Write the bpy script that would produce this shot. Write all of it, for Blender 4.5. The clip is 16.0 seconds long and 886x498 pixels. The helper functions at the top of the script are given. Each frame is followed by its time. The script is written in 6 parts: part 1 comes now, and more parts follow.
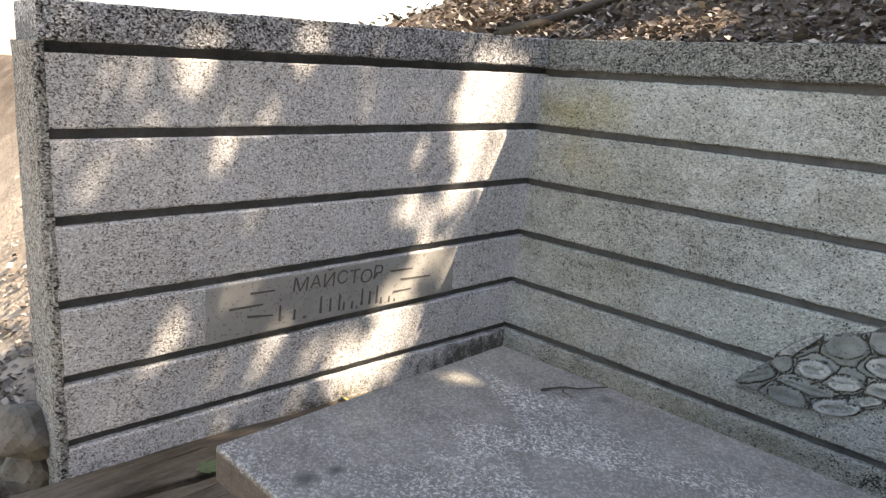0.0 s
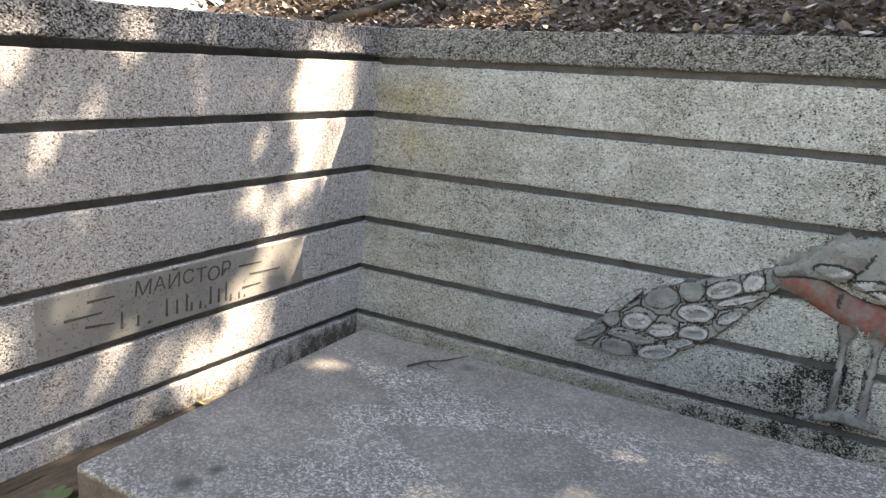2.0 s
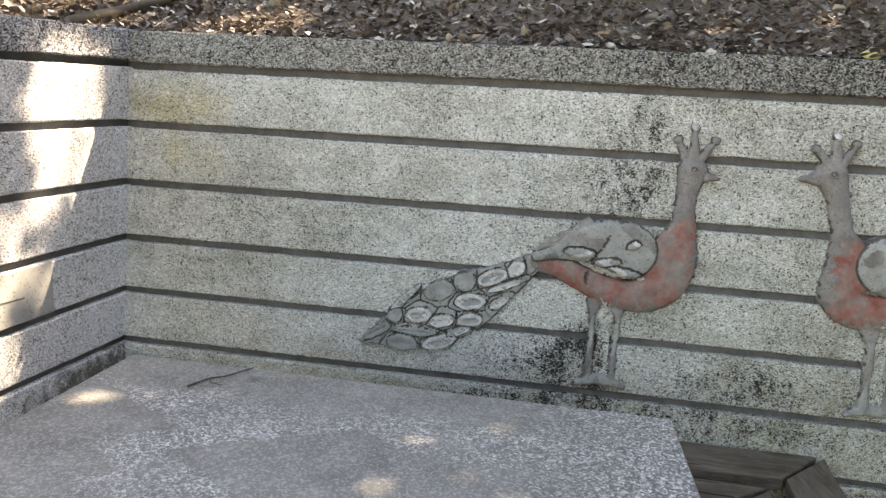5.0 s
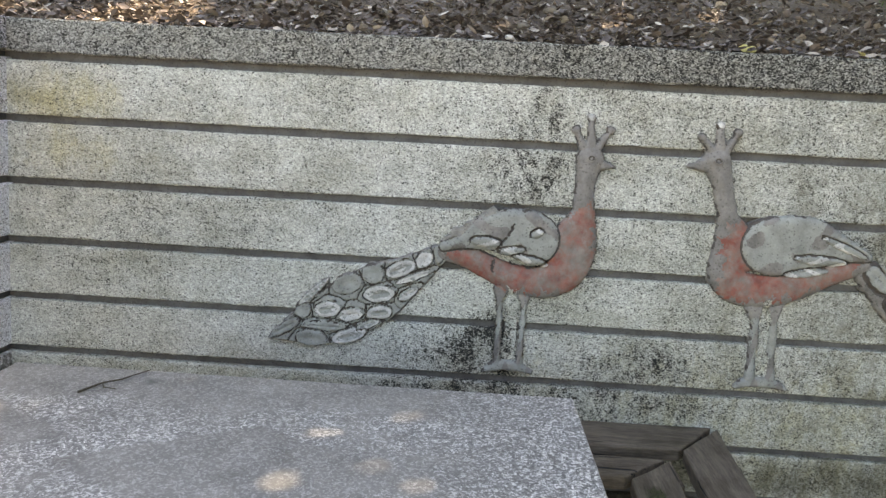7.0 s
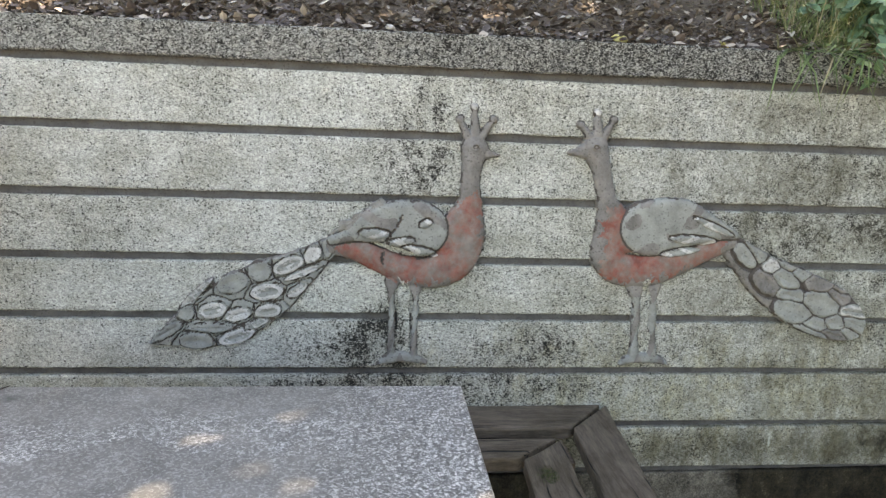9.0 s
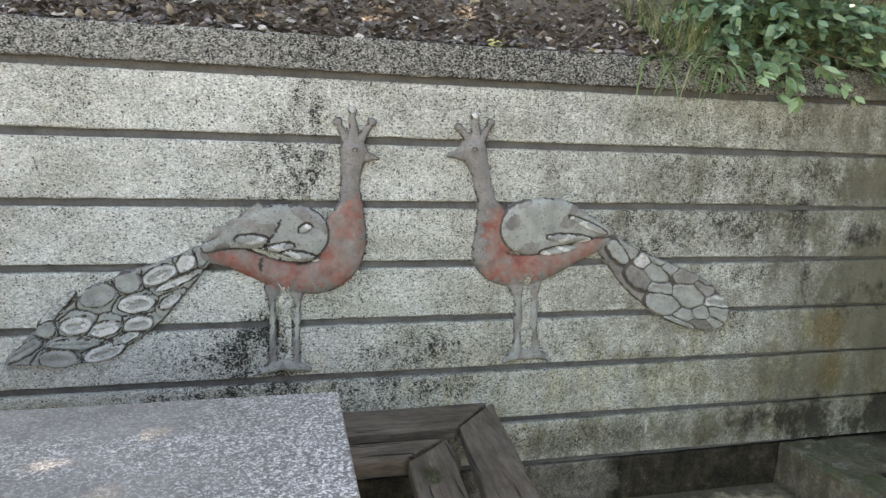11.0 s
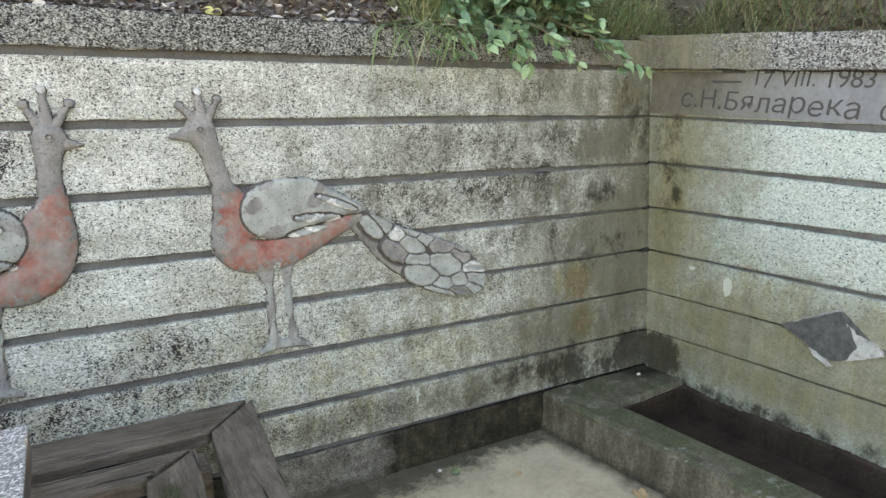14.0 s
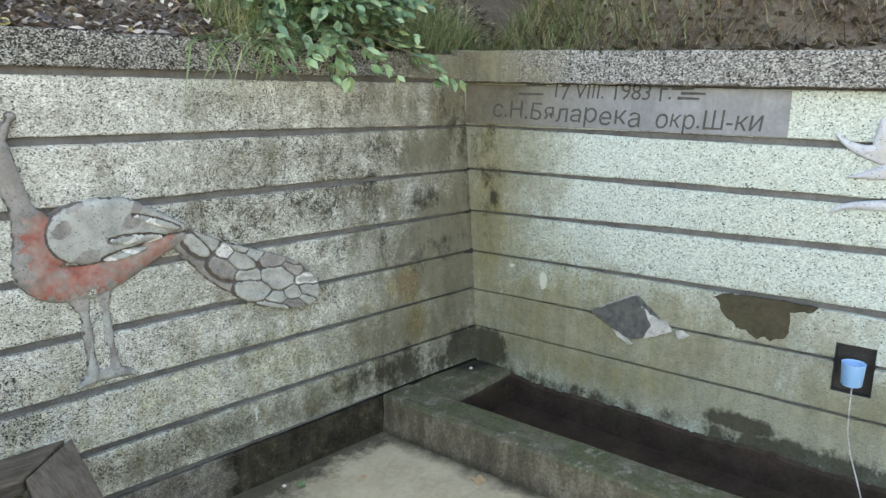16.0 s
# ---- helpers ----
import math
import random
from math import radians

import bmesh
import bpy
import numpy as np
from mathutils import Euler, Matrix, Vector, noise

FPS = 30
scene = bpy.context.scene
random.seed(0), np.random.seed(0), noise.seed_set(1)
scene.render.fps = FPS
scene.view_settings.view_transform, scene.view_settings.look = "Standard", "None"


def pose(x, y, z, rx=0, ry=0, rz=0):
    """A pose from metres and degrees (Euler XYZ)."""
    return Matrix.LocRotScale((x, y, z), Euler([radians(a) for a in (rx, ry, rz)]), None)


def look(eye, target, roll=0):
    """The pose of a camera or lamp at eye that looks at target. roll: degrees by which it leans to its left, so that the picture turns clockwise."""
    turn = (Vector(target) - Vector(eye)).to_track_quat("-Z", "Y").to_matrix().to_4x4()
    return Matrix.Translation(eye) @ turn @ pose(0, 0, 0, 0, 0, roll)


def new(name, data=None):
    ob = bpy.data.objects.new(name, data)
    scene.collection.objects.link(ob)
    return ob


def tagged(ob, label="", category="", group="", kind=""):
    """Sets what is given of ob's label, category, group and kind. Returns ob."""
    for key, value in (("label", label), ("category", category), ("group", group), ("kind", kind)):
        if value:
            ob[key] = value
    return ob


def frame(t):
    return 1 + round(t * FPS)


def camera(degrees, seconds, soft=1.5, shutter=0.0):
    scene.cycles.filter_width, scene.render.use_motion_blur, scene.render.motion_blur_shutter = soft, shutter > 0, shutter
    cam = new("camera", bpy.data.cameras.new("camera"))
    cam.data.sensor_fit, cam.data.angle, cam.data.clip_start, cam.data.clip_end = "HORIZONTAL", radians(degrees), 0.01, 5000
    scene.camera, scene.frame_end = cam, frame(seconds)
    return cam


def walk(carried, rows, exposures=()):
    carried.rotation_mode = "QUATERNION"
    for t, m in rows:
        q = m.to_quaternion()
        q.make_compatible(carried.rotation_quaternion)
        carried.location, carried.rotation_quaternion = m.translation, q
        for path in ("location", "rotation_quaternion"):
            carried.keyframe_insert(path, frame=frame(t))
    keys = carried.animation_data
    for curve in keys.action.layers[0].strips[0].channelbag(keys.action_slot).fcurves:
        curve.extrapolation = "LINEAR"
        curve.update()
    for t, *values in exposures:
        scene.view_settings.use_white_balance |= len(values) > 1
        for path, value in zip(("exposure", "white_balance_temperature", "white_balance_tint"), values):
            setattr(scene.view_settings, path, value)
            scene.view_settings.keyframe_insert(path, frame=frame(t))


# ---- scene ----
cam = camera(67.0, 16.0, 1.4)
PATH = [
    (0, (1.668, -2.192, 1.58), (0.346, -0.767, 1.108), 4.6),
    (0.5, (1.657, -2.22, 1.573), (0.448, -0.701, 1.093), 4.6),
    (1, (1.646, -2.255, 1.572), (0.549, -0.653, 1.093), 4.3),
    (1.5, (1.643, -2.267, 1.571), (0.638, -0.605, 1.097), 3.9),
    (2, (1.632, -2.276, 1.568), (0.725, -0.555, 1.103), 3.8),
    (2.5, (1.619, -2.289, 1.563), (0.841, -0.502, 1.111), 3.6),
    (3, (1.624, -2.295, 1.554), (0.988, -0.448, 1.122), 3.5),
    (3.5, (1.629, -2.293, 1.553), (1.081, -0.416, 1.131), 3.3),
    (4, (1.634, -2.297, 1.55), (1.168, -0.396, 1.14), 3.2),
    (6.5, (1.68, -2.296, 1.53), (1.566, -0.336, 1.151), 3.2),
    (7, (1.692, -2.297, 1.527), (1.626, -0.336, 1.14), 3.0),
    (7.5, (1.708, -2.291, 1.522), (1.7, -0.331, 1.128), 2.8),
    (8, (1.732, -2.284, 1.516), (1.795, -0.327, 1.11), 2.4),
    (8.5, (1.746, -2.28, 1.522), (1.878, -0.326, 1.116), 2.4),
    (9, (1.765, -2.284, 1.523), (1.968, -0.334, 1.127), 2.2),
    (11.5, (1.909, -2.294, 1.523), (2.471, -0.412, 1.146), 2.1),
    (12, (1.978, -2.282, 1.516), (2.637, -0.437, 1.116), 2.0),
    (12.5, (2.045, -2.27, 1.514), (2.774, -0.456, 1.091), 1.9),
    (13, (2.098, -2.269, 1.52), (2.893, -0.487, 1.08), 1.3),
    (13.5, (2.119, -2.273, 1.524), (2.981, -0.524, 1.08), 0.6),
    (14, (2.13, -2.279, 1.541), (3.099, -0.588, 1.093), 0.3),
    (14.5, (2.121, -2.287, 1.552), (3.181, -0.65, 1.107), 0.2),
    (15, (2.117, -2.307, 1.564), (3.304, -0.76, 1.12), 0.0),
    (15.5, (2.105, -2.327, 1.565), (3.391, -0.858, 1.131), -0.1),
    (16, (2.1, -2.338, 1.57), (3.464, -0.941, 1.139), -0.0),
]
walk(cam, [(t, look(eye, target, roll)) for t, eye, target, roll in PATH], [(0, 1.87, 8900, 17.5), (3.5, 2.2, 9400, 17.5), (7.5, 2.48, 9550, 17.5), (11.5, 2.58, 9500, 17.5), (12.4, 2.68, 9480, 17.3), (13.2, 2.92, 9450, 17), (16, 2.94, 9050, 15)])

# ---- world, sun, exposure ----
world = bpy.data.worlds.new("world")
scene.world = world
world.use_nodes = True
SUN_ELEV, SUN_ROT = 51.7, 53.0      # degrees; the sun stands behind the back wall, to the right
wn = world.node_tree.nodes
sky = wn.new("ShaderNodeTexSky")
sky.sky_type = "NISHITA"
sky.sun_disc = False
sky.sun_elevation = radians(SUN_ELEV)
sky.sun_rotation = radians(SUN_ROT)
world.node_tree.links.new(sky.outputs[0], wn["Background"].inputs[0])
wn["Background"].inputs[1].default_value = 0.15
TO_SUN = Vector((math.cos(radians(SUN_ELEV)) * math.sin(radians(SUN_ROT)),
                 math.cos(radians(SUN_ELEV)) * math.cos(radians(SUN_ROT)),
                 math.sin(radians(SUN_ELEV))))
sun = new("sun", bpy.data.lights.new("sun", "SUN"))
sun.data.energy = 4.4
sun.data.angle = radians(0.5)
sun.data.color = (1.0, 0.95, 0.87)
sun.matrix_world = look(TO_SUN * 30, (0, 0, 0))


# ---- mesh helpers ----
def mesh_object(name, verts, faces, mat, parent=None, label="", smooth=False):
    me = bpy.data.meshes.new(name)
    me.from_pydata([tuple(v) for v in verts], [], faces)
    for m in (mat if isinstance(mat, (list, tuple)) else [mat]):
        me.materials.append(m)
    if smooth:
        me.polygons.foreach_set("use_smooth", [True] * len(me.polygons))
    me.update()
    ob = new(name, me)
    if parent is not None:
        ob.parent = parent
    if label:
        ob["label"] = label
    return ob


def part(name, bm, mat, parent=None, label="", smooth=False):
    me = bpy.data.meshes.new(name)
    bmesh.ops.recalc_face_normals(bm, faces=bm.faces[:])
    bm.to_mesh(me)
    bm.free()
    for m in (mat if isinstance(mat, (list, tuple)) else [mat]):
        me.materials.append(m)
    if smooth:
        me.polygons.foreach_set("use_smooth", [True] * len(me.polygons))
    ob = new(name, me)
    if parent is not None:
        ob.parent = parent
    if label:
        ob["label"] = label
    return ob


def root(name, place=(0, 0, 0)):
    ob = new(name)
    ob.location = place
    return ob


def slab_bm(pts, z0, z1, bevel=0.006, segs=2, cuts=0, rough=0.0, seed=0):
    """A prism over a plan polygon (list of x, y), bevelled, its edges slightly worn."""
    bm = bmesh.new()
    lo = [bm.verts.new((x, y, z0)) for x, y in pts]
    hi = [bm.verts.new((x, y, z1)) for x, y in pts]
    n = len(pts)
    bm.faces.new(hi)
    bm.faces.new(lo[::-1])
    for i in range(n):
        bm.faces.new((lo[i], lo[(i + 1) % n], hi[(i + 1) % n], hi[i]))
    bmesh.ops.recalc_face_normals(bm, faces=bm.faces[:])
    if cuts:
        bmesh.ops.subdivide_edges(bm, edges=bm.edges[:], cuts=cuts, use_grid_fill=True)
    if bevel:
        sharp = [e for e in bm.edges if len(e.link_faces) == 2 and e.calc_face_angle() > 0.5]
        bmesh.ops.bevel(bm, geom=sharp, offset=bevel, segments=segs, profile=0.5, affect="EDGES")
    if rough:
        for v in bm.verts:
            v.co += rough * noise.noise_vector(v.co * 9 + Vector((seed, 2 * seed, 0)))
    return bm


# ---- materials ----
class Mat:
    """A principled material with short calls for the nodes that feed it."""

    def __init__(self, name, rough=0.85):
        self.m = bpy.data.materials.new(name)
        self.m.use_nodes = True
        self.t = self.m.node_tree
        self.b = self.t.nodes["Principled BSDF"]
        self.b.inputs["Roughness"].default_value = rough
        self.co = self.t.nodes.new("ShaderNodeTexCoord").outputs["Object"]

    def put(self, socket, v):
        if isinstance(v, bpy.types.NodeSocket):
            self.t.links.new(v, socket)
        elif isinstance(v, (tuple, list)) and socket.type == "RGBA":
            socket.default_value = (*v[:3], 1)
        else:
            socket.default_value = v

    def math(self, op, a, b=0.0, clamp=False):
        n = self.t.nodes.new("ShaderNodeMath")
        n.operation, n.use_clamp = op, clamp
        self.put(n.inputs[0], a)
        self.put(n.inputs[1], b)
        return n.outputs[0]

    def scaled(self, v, k):
        n = self.t.nodes.new("ShaderNodeVectorMath")
        n.operation = "MULTIPLY"
        self.put(n.inputs[0], v)
        n.inputs[1].default_value = k
        return n.outputs[0]

    def added(self, v, w):
        n = self.t.nodes.new("ShaderNodeVectorMath")
        n.operation = "ADD"
        self.put(n.inputs[0], v)
        self.put(n.inputs[1], w)
        return n.outputs[0]

    def noise(self, scale, detail=4.0, rough=0.55, vec=None, colour=False):
        n = self.t.nodes.new("ShaderNodeTexNoise")
        self.put(n.inputs["Vector"], vec or self.co)
        n.inputs["Scale"].default_value = scale
        n.inputs["Detail"].default_value = detail
        n.inputs["Roughness"].default_value = rough
        return n.outputs["Color"] if colour else n.outputs["Fac"]

    def cells(self, scale, vec=None, feature="F1"):
        n = self.t.nodes.new("ShaderNodeTexVoronoi")
        n.feature = feature
        self.put(n.inputs["Vector"], vec or self.co)
        n.inputs["Scale"].default_value = scale
        return n.outputs["Distance"], (n.outputs["Color"] if feature == "F1" else None)

    def ramp(self, fac, stops, hard=False):
        n = self.t.nodes.new("ShaderNodeValToRGB")
        r = n.color_ramp
        if hard:
            r.interpolation = "CONSTANT"
        while len(r.elements) < len(stops):
            r.elements.new(0.5)
        for e, (p, c) in zip(r.elements, stops):
            e.position = p
            e.color = (c, c, c, 1) if isinstance(c, (int, float)) else (*c, 1)
        self.put(n.inputs[0], fac)
        return n.outputs[0]

    def span(self, v, a, b, c=0.0, d=1.0):
        n = self.t.nodes.new("ShaderNodeMapRange")
        self.put(n.inputs[0], v)
        for i, q in enumerate((a, b, c, d)):
            n.inputs[i + 1].default_value = q
        return n.outputs[0]

    def mix(self, fac, a, b, blend="MIX"):
        n = self.t.nodes.new("ShaderNodeMix")
        n.data_type, n.blend_type = "RGBA", blend
        self.put(n.inputs[0], fac)
        self.put(n.inputs[6], a)
        self.put(n.inputs[7], b)
        return n.outputs[2]

    def xyz(self, v=None):
        n = self.t.nodes.new("ShaderNodeSeparateXYZ")
        self.put(n.inputs[0], v or self.co)
        return n.outputs

    def red(self, c):
        n = self.t.nodes.new("ShaderNodeSeparateColor")
        self.put(n.inputs[0], c)
        return n.outputs[0]

    def blot(self, spots):
        """A mask of soft blots: (x, y, z, rx, ry, rz, strength)."""
        total = None
        for x, y, z, rx, ry, rz, k in spots:
            v = self.scaled(self.added(self.co, (-x, -y, -z)), (1 / rx, 1 / ry, 1 / rz))
            n = self.t.nodes.new("ShaderNodeVectorMath")
            n.operation = "LENGTH"
            self.put(n.inputs[0], v)
            f = self.span(n.outputs["Value"], 0.25, 1.0, k, 0.0)
            total = f if total is None else self.math("MAXIMUM", total, f)
        return total

    def ragged(self, spots, k, lo, hi, amp=0.9):
        """The blots with a broken, uneven edge."""
        n = self.noise(1.0, 8, 0.72, self.scaled(self.co, k))
        fine = self.noise(60, 4, 0.7)
        n = self.math("ADD", self.span(n, 0.3, 0.7, -0.5 * amp, 0.5 * amp), self.span(fine, 0.3, 0.7, -0.12, 0.12))
        b = self.blot(spots)
        return self.math("MULTIPLY", self.span(self.math("ADD", b, n), lo, hi), self.span(b, 0.0, 0.12))

    def bump(self, h, strength=0.5, dist=0.003, under=None):
        n = self.t.nodes.new("ShaderNodeBump")
        n.inputs["Strength"].default_value = strength
        n.inputs["Distance"].default_value = dist
        self.put(n.inputs["Height"], h)
        if under is not None:
            self.put(n.inputs["Normal"], under)
        return n.outputs[0]

    def done(self, colour, rough=None, normal=None):
        self.put(self.b.inputs["Base Color"], colour)
        if rough is not None:
            self.put(self.b.inputs["Roughness"], rough)
        if normal is not None:
            self.put(self.b.inputs["Normal"], normal)
        return self.m


def wash(name, tone, dark, scale, mould=(), ochre=(), smooth=(), algae=(), white=(), rust=(), spread=0.0, pale=0.66, lo=0.34, worm=0.8, dull=(), pit=0.02, film=0.92, deep=1.0):
    """Exposed aggregate: stone chips in cement, with black mould in the pits, rust and algae where they are; some broad
    blots also carry painted-in shade.
    """
    m = Mat(name, 0.88)
    warp = m.scaled(m.noise(60, 2, colour=True), (0.012, 0.012, 0.012))
    v = m.scaled(m.added(m.co, warp), (1.0, 1.0, 1.35))
    d, c = m.cells(scale, v)
    r = m.red(c)
    d2, c2 = m.cells(scale * 2.1, v)
    r = m.math("ADD", m.math("MULTIPLY", r, 0.72), m.math("MULTIPLY", m.red(c2), 0.28))
    big = m.noise(2.3, 5, 0.6)
    streak = m.noise(1.0, 5, 0.65, m.scaled(m.co, (9, 9, 1.6)))
    grime = m.math("MULTIPLY", m.span(m.math("ADD", big, m.math("MULTIPLY", streak, 0.8)), 0.75, 1.2), spread)
    fleck = m.math("ADD", m.math("MULTIPLY", m.noise(scale * 1.05, 1.5, 0.55, m.scaled(m.added(m.co, warp), (0.85, 0.85, 1.4))), 0.72),
                   m.math("MULTIPLY", m.noise(scale * 0.3, 2, 0.6), 0.28))
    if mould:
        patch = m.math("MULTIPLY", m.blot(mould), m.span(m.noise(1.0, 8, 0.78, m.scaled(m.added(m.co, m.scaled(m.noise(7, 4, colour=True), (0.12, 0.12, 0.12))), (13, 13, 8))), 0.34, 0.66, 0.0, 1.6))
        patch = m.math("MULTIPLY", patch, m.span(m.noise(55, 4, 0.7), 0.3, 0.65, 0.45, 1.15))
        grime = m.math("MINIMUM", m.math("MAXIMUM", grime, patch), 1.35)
    pits = m.span(m.math("ADD", fleck, m.math("MULTIPLY", grime, 0.16)), dark - 0.035, dark + 0.015)
    curl = m.math("ABSOLUTE", m.math("SUBTRACT", m.noise(scale * 0.62, 1.0, 0.5, m.scaled(m.added(m.co, warp), (0.8, 0.8, 1.3))), 0.5))
    curl = m.math("MULTIPLY", m.span(curl, 0.012, 0.05, 1.0, 0.0), m.math("MULTIPLY", m.span(m.noise(scale * 0.5, 2, 0.6), 0.47, 0.56), m.math("MULTIPLY", m.math("ADD", grime, 0.45), worm), True))
    glint = m.math("MULTIPLY", m.span(m.noise(scale * 0.8, 1.5, 0.5, v), 0.6, 0.68), 0.6)
    fd, fc = m.cells(105, m.scaled(m.added(m.co, m.scaled(m.noise(scale * 0.4, 2, colour=True), (0.016, 0.016, 0.016))), (1.0, 1.0, 1.45)))
    dash = m.math("MULTIPLY", m.span(fd, 0.3, 0.42, 0.92, 0.0), m.span(m.math("ADD", m.red(fc), m.math("MULTIPLY", grime, 0.32)), 0.82, 0.9))
    pits = m.math("MAXIMUM", m.math("MAXIMUM", pits, curl), dash)
    chips = m.ramp(r, [(0.12, lo * 0.8), (0.36, lo), (0.6, (lo + pale) / 2), (0.85, pale)])
    chips = m.mix(m.math("MULTIPLY", grime, 0.4, True), chips, m.mix(1.0, chips, (0.6, 0.57, 0.5), "MULTIPLY"))
    chips = m.mix(glint, chips, (min(pale * 1.25, 0.95),) * 3)
    chips = m.mix(pits, chips, (pit, pit * 0.95, pit * 0.85))
    col = m.mix(1.0, chips, tone, "MULTIPLY")
    col = m.mix(m.span(m.noise(0.9, 4), 0.35, 0.7, 0.0, 0.35), col, m.mix(1.0, col, (0.86, 0.84, 0.74), "MULTIPLY"))
    if dull:
        col = m.mix(m.ragged(dull, (5, 5, 9), 0.0, 0.9), col, m.mix(1.0, col, (0.52, 0.505, 0.44), "MULTIPLY"))
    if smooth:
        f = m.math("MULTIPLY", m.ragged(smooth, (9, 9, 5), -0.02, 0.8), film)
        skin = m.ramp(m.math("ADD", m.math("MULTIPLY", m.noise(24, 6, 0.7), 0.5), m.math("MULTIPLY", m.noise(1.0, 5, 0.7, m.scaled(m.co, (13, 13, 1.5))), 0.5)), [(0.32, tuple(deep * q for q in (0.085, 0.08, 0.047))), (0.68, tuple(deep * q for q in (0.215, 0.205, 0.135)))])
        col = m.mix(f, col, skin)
    if ochre:
        f = m.ragged(ochre, (12, 12, 6), 0.2, 1.0)
        col = m.mix(f, col, m.mix(1.0, col, (0.86, 0.79, 0.56), "MULTIPLY"))
    if algae:
        f = m.math("MULTIPLY", m.ragged(algae, (9, 9, 6), 0.27, 0.65), 0.88)
        col = m.mix(f, col, m.mix(1.0, col, (0.1, 0.092, 0.055), "MULTIPLY"))
    if rust:
        f = m.ragged(rust, (26, 26, 19), 0.38, 0.6, 1.9)
        col = m.mix(m.math("MULTIPLY", f, 0.85), col, m.ramp(m.noise(120, 4, 0.7), [(0.3, (0.05, 0.034, 0.016)), (0.7, (0.25, 0.195, 0.105))]))
    if white:
        f = m.span(m.math("ADD", m.blot(white), m.math("MULTIPLY", m.noise(45, 5, 0.7), 0.8)), 0.72, 0.86)
        col = m.mix(m.math("MULTIPLY", f, 0.8), col, (0.5, 0.53, 0.46))
    h = m.math("SUBTRACT", m.math("MULTIPLY", r, 0.5), m.math("ADD", d, pits))
    return m.done(col, None, m.bump(h, 0.55, 0.004))


def cement(name, lo, hi, scale=12, rough=0.8, bump=0.3):
    m = Mat(name, rough)
    n1, n2 = m.noise(scale, 6, 0.65), m.noise(scale * 9, 4, 0.6)
    f = m.math("ADD", m.math("MULTIPLY", n1, 0.75), m.math("MULTIPLY", n2, 0.25))
    col = m.ramp(f, [(0.3, lo), (0.7, hi)])
    d, c = m.cells(210)
    col = m.mix(m.span(m.red(c), 0.05, 0.06, 0.5, 0.0), col, (0.05, 0.05, 0.045))
    return m.done(col, None, m.bump(f, bump, 0.004))


# mould flecks; the broad weak blots also paint in dimmer light on the wall
MOULD_SHADE = [(1.94, 0.09, 1.42, 0.36, 0.6, 0.5, 0.6), (1.75, 0.05, 0.62, 0.5, 0.6, 0.3, 0.7), (1.82, 0.05, 0.7, 0.1, 0.6, 0.25, 1.6), (3.2, 0.08, 1.1, 2.0, 0.9, 1.5, 0.42), (2.2, 0.06, 0.8, 1.3, 0.9, 0.9, 0.3), (2.15, 0.1, 1.6, 0.7, 0.5, 0.32, 0.45), (1.99, 0.1, 1.73, 0.11, 0.5, 0.22, 1.2), (1.96, 0.1, 1.57, 0.1, 0.5, 0.2, 1.1), (1.97, 0.1, 1.5, 0.03, 0.5, 0.14, 1.2), (1.9, 0.1, 1.36, 0.26, 0.5, 0.2, 1.0), (1.93, 0.1, 1.34, 0.13, 0.5, 0.2, 1.3), (1.85, 0.1, 1.42, 0.09, 0.5, 0.2, 1.1),
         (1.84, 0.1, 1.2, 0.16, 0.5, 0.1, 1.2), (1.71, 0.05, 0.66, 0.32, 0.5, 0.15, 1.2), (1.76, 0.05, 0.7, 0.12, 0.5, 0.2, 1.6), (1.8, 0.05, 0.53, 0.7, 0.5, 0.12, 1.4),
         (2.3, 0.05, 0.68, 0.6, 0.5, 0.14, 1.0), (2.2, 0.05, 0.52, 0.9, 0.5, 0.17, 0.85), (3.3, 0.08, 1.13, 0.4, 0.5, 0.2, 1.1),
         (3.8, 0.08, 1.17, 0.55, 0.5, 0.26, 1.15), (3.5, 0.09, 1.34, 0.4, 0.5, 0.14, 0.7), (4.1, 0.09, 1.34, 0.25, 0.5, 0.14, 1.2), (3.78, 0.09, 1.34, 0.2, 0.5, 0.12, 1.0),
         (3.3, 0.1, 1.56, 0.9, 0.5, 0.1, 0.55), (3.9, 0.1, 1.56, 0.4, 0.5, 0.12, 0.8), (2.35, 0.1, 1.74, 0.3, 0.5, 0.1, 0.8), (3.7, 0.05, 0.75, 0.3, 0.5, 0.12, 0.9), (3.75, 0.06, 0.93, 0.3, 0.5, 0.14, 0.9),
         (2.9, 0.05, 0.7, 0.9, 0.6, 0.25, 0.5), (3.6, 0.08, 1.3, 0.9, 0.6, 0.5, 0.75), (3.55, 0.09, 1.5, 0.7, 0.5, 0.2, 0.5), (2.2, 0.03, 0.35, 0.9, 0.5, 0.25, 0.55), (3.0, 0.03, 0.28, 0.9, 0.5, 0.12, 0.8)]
CAP_MOULD = [(2.9, 0.1, 1.74, 1.9, 0.6, 0.5, 0.45), (1.99, 0.1, 1.74, 0.08, 0.5, 0.2, 0.55), (2.35, 0.1, 1.74, 0.3, 0.5, 0.12, 0.35), (3.4, 0.1, 1.74, 0.4, 0.5, 0.12, 0.3), (4.1, 0.1, 1.74, 0.4, 0.5, 0.12, 0.5)]
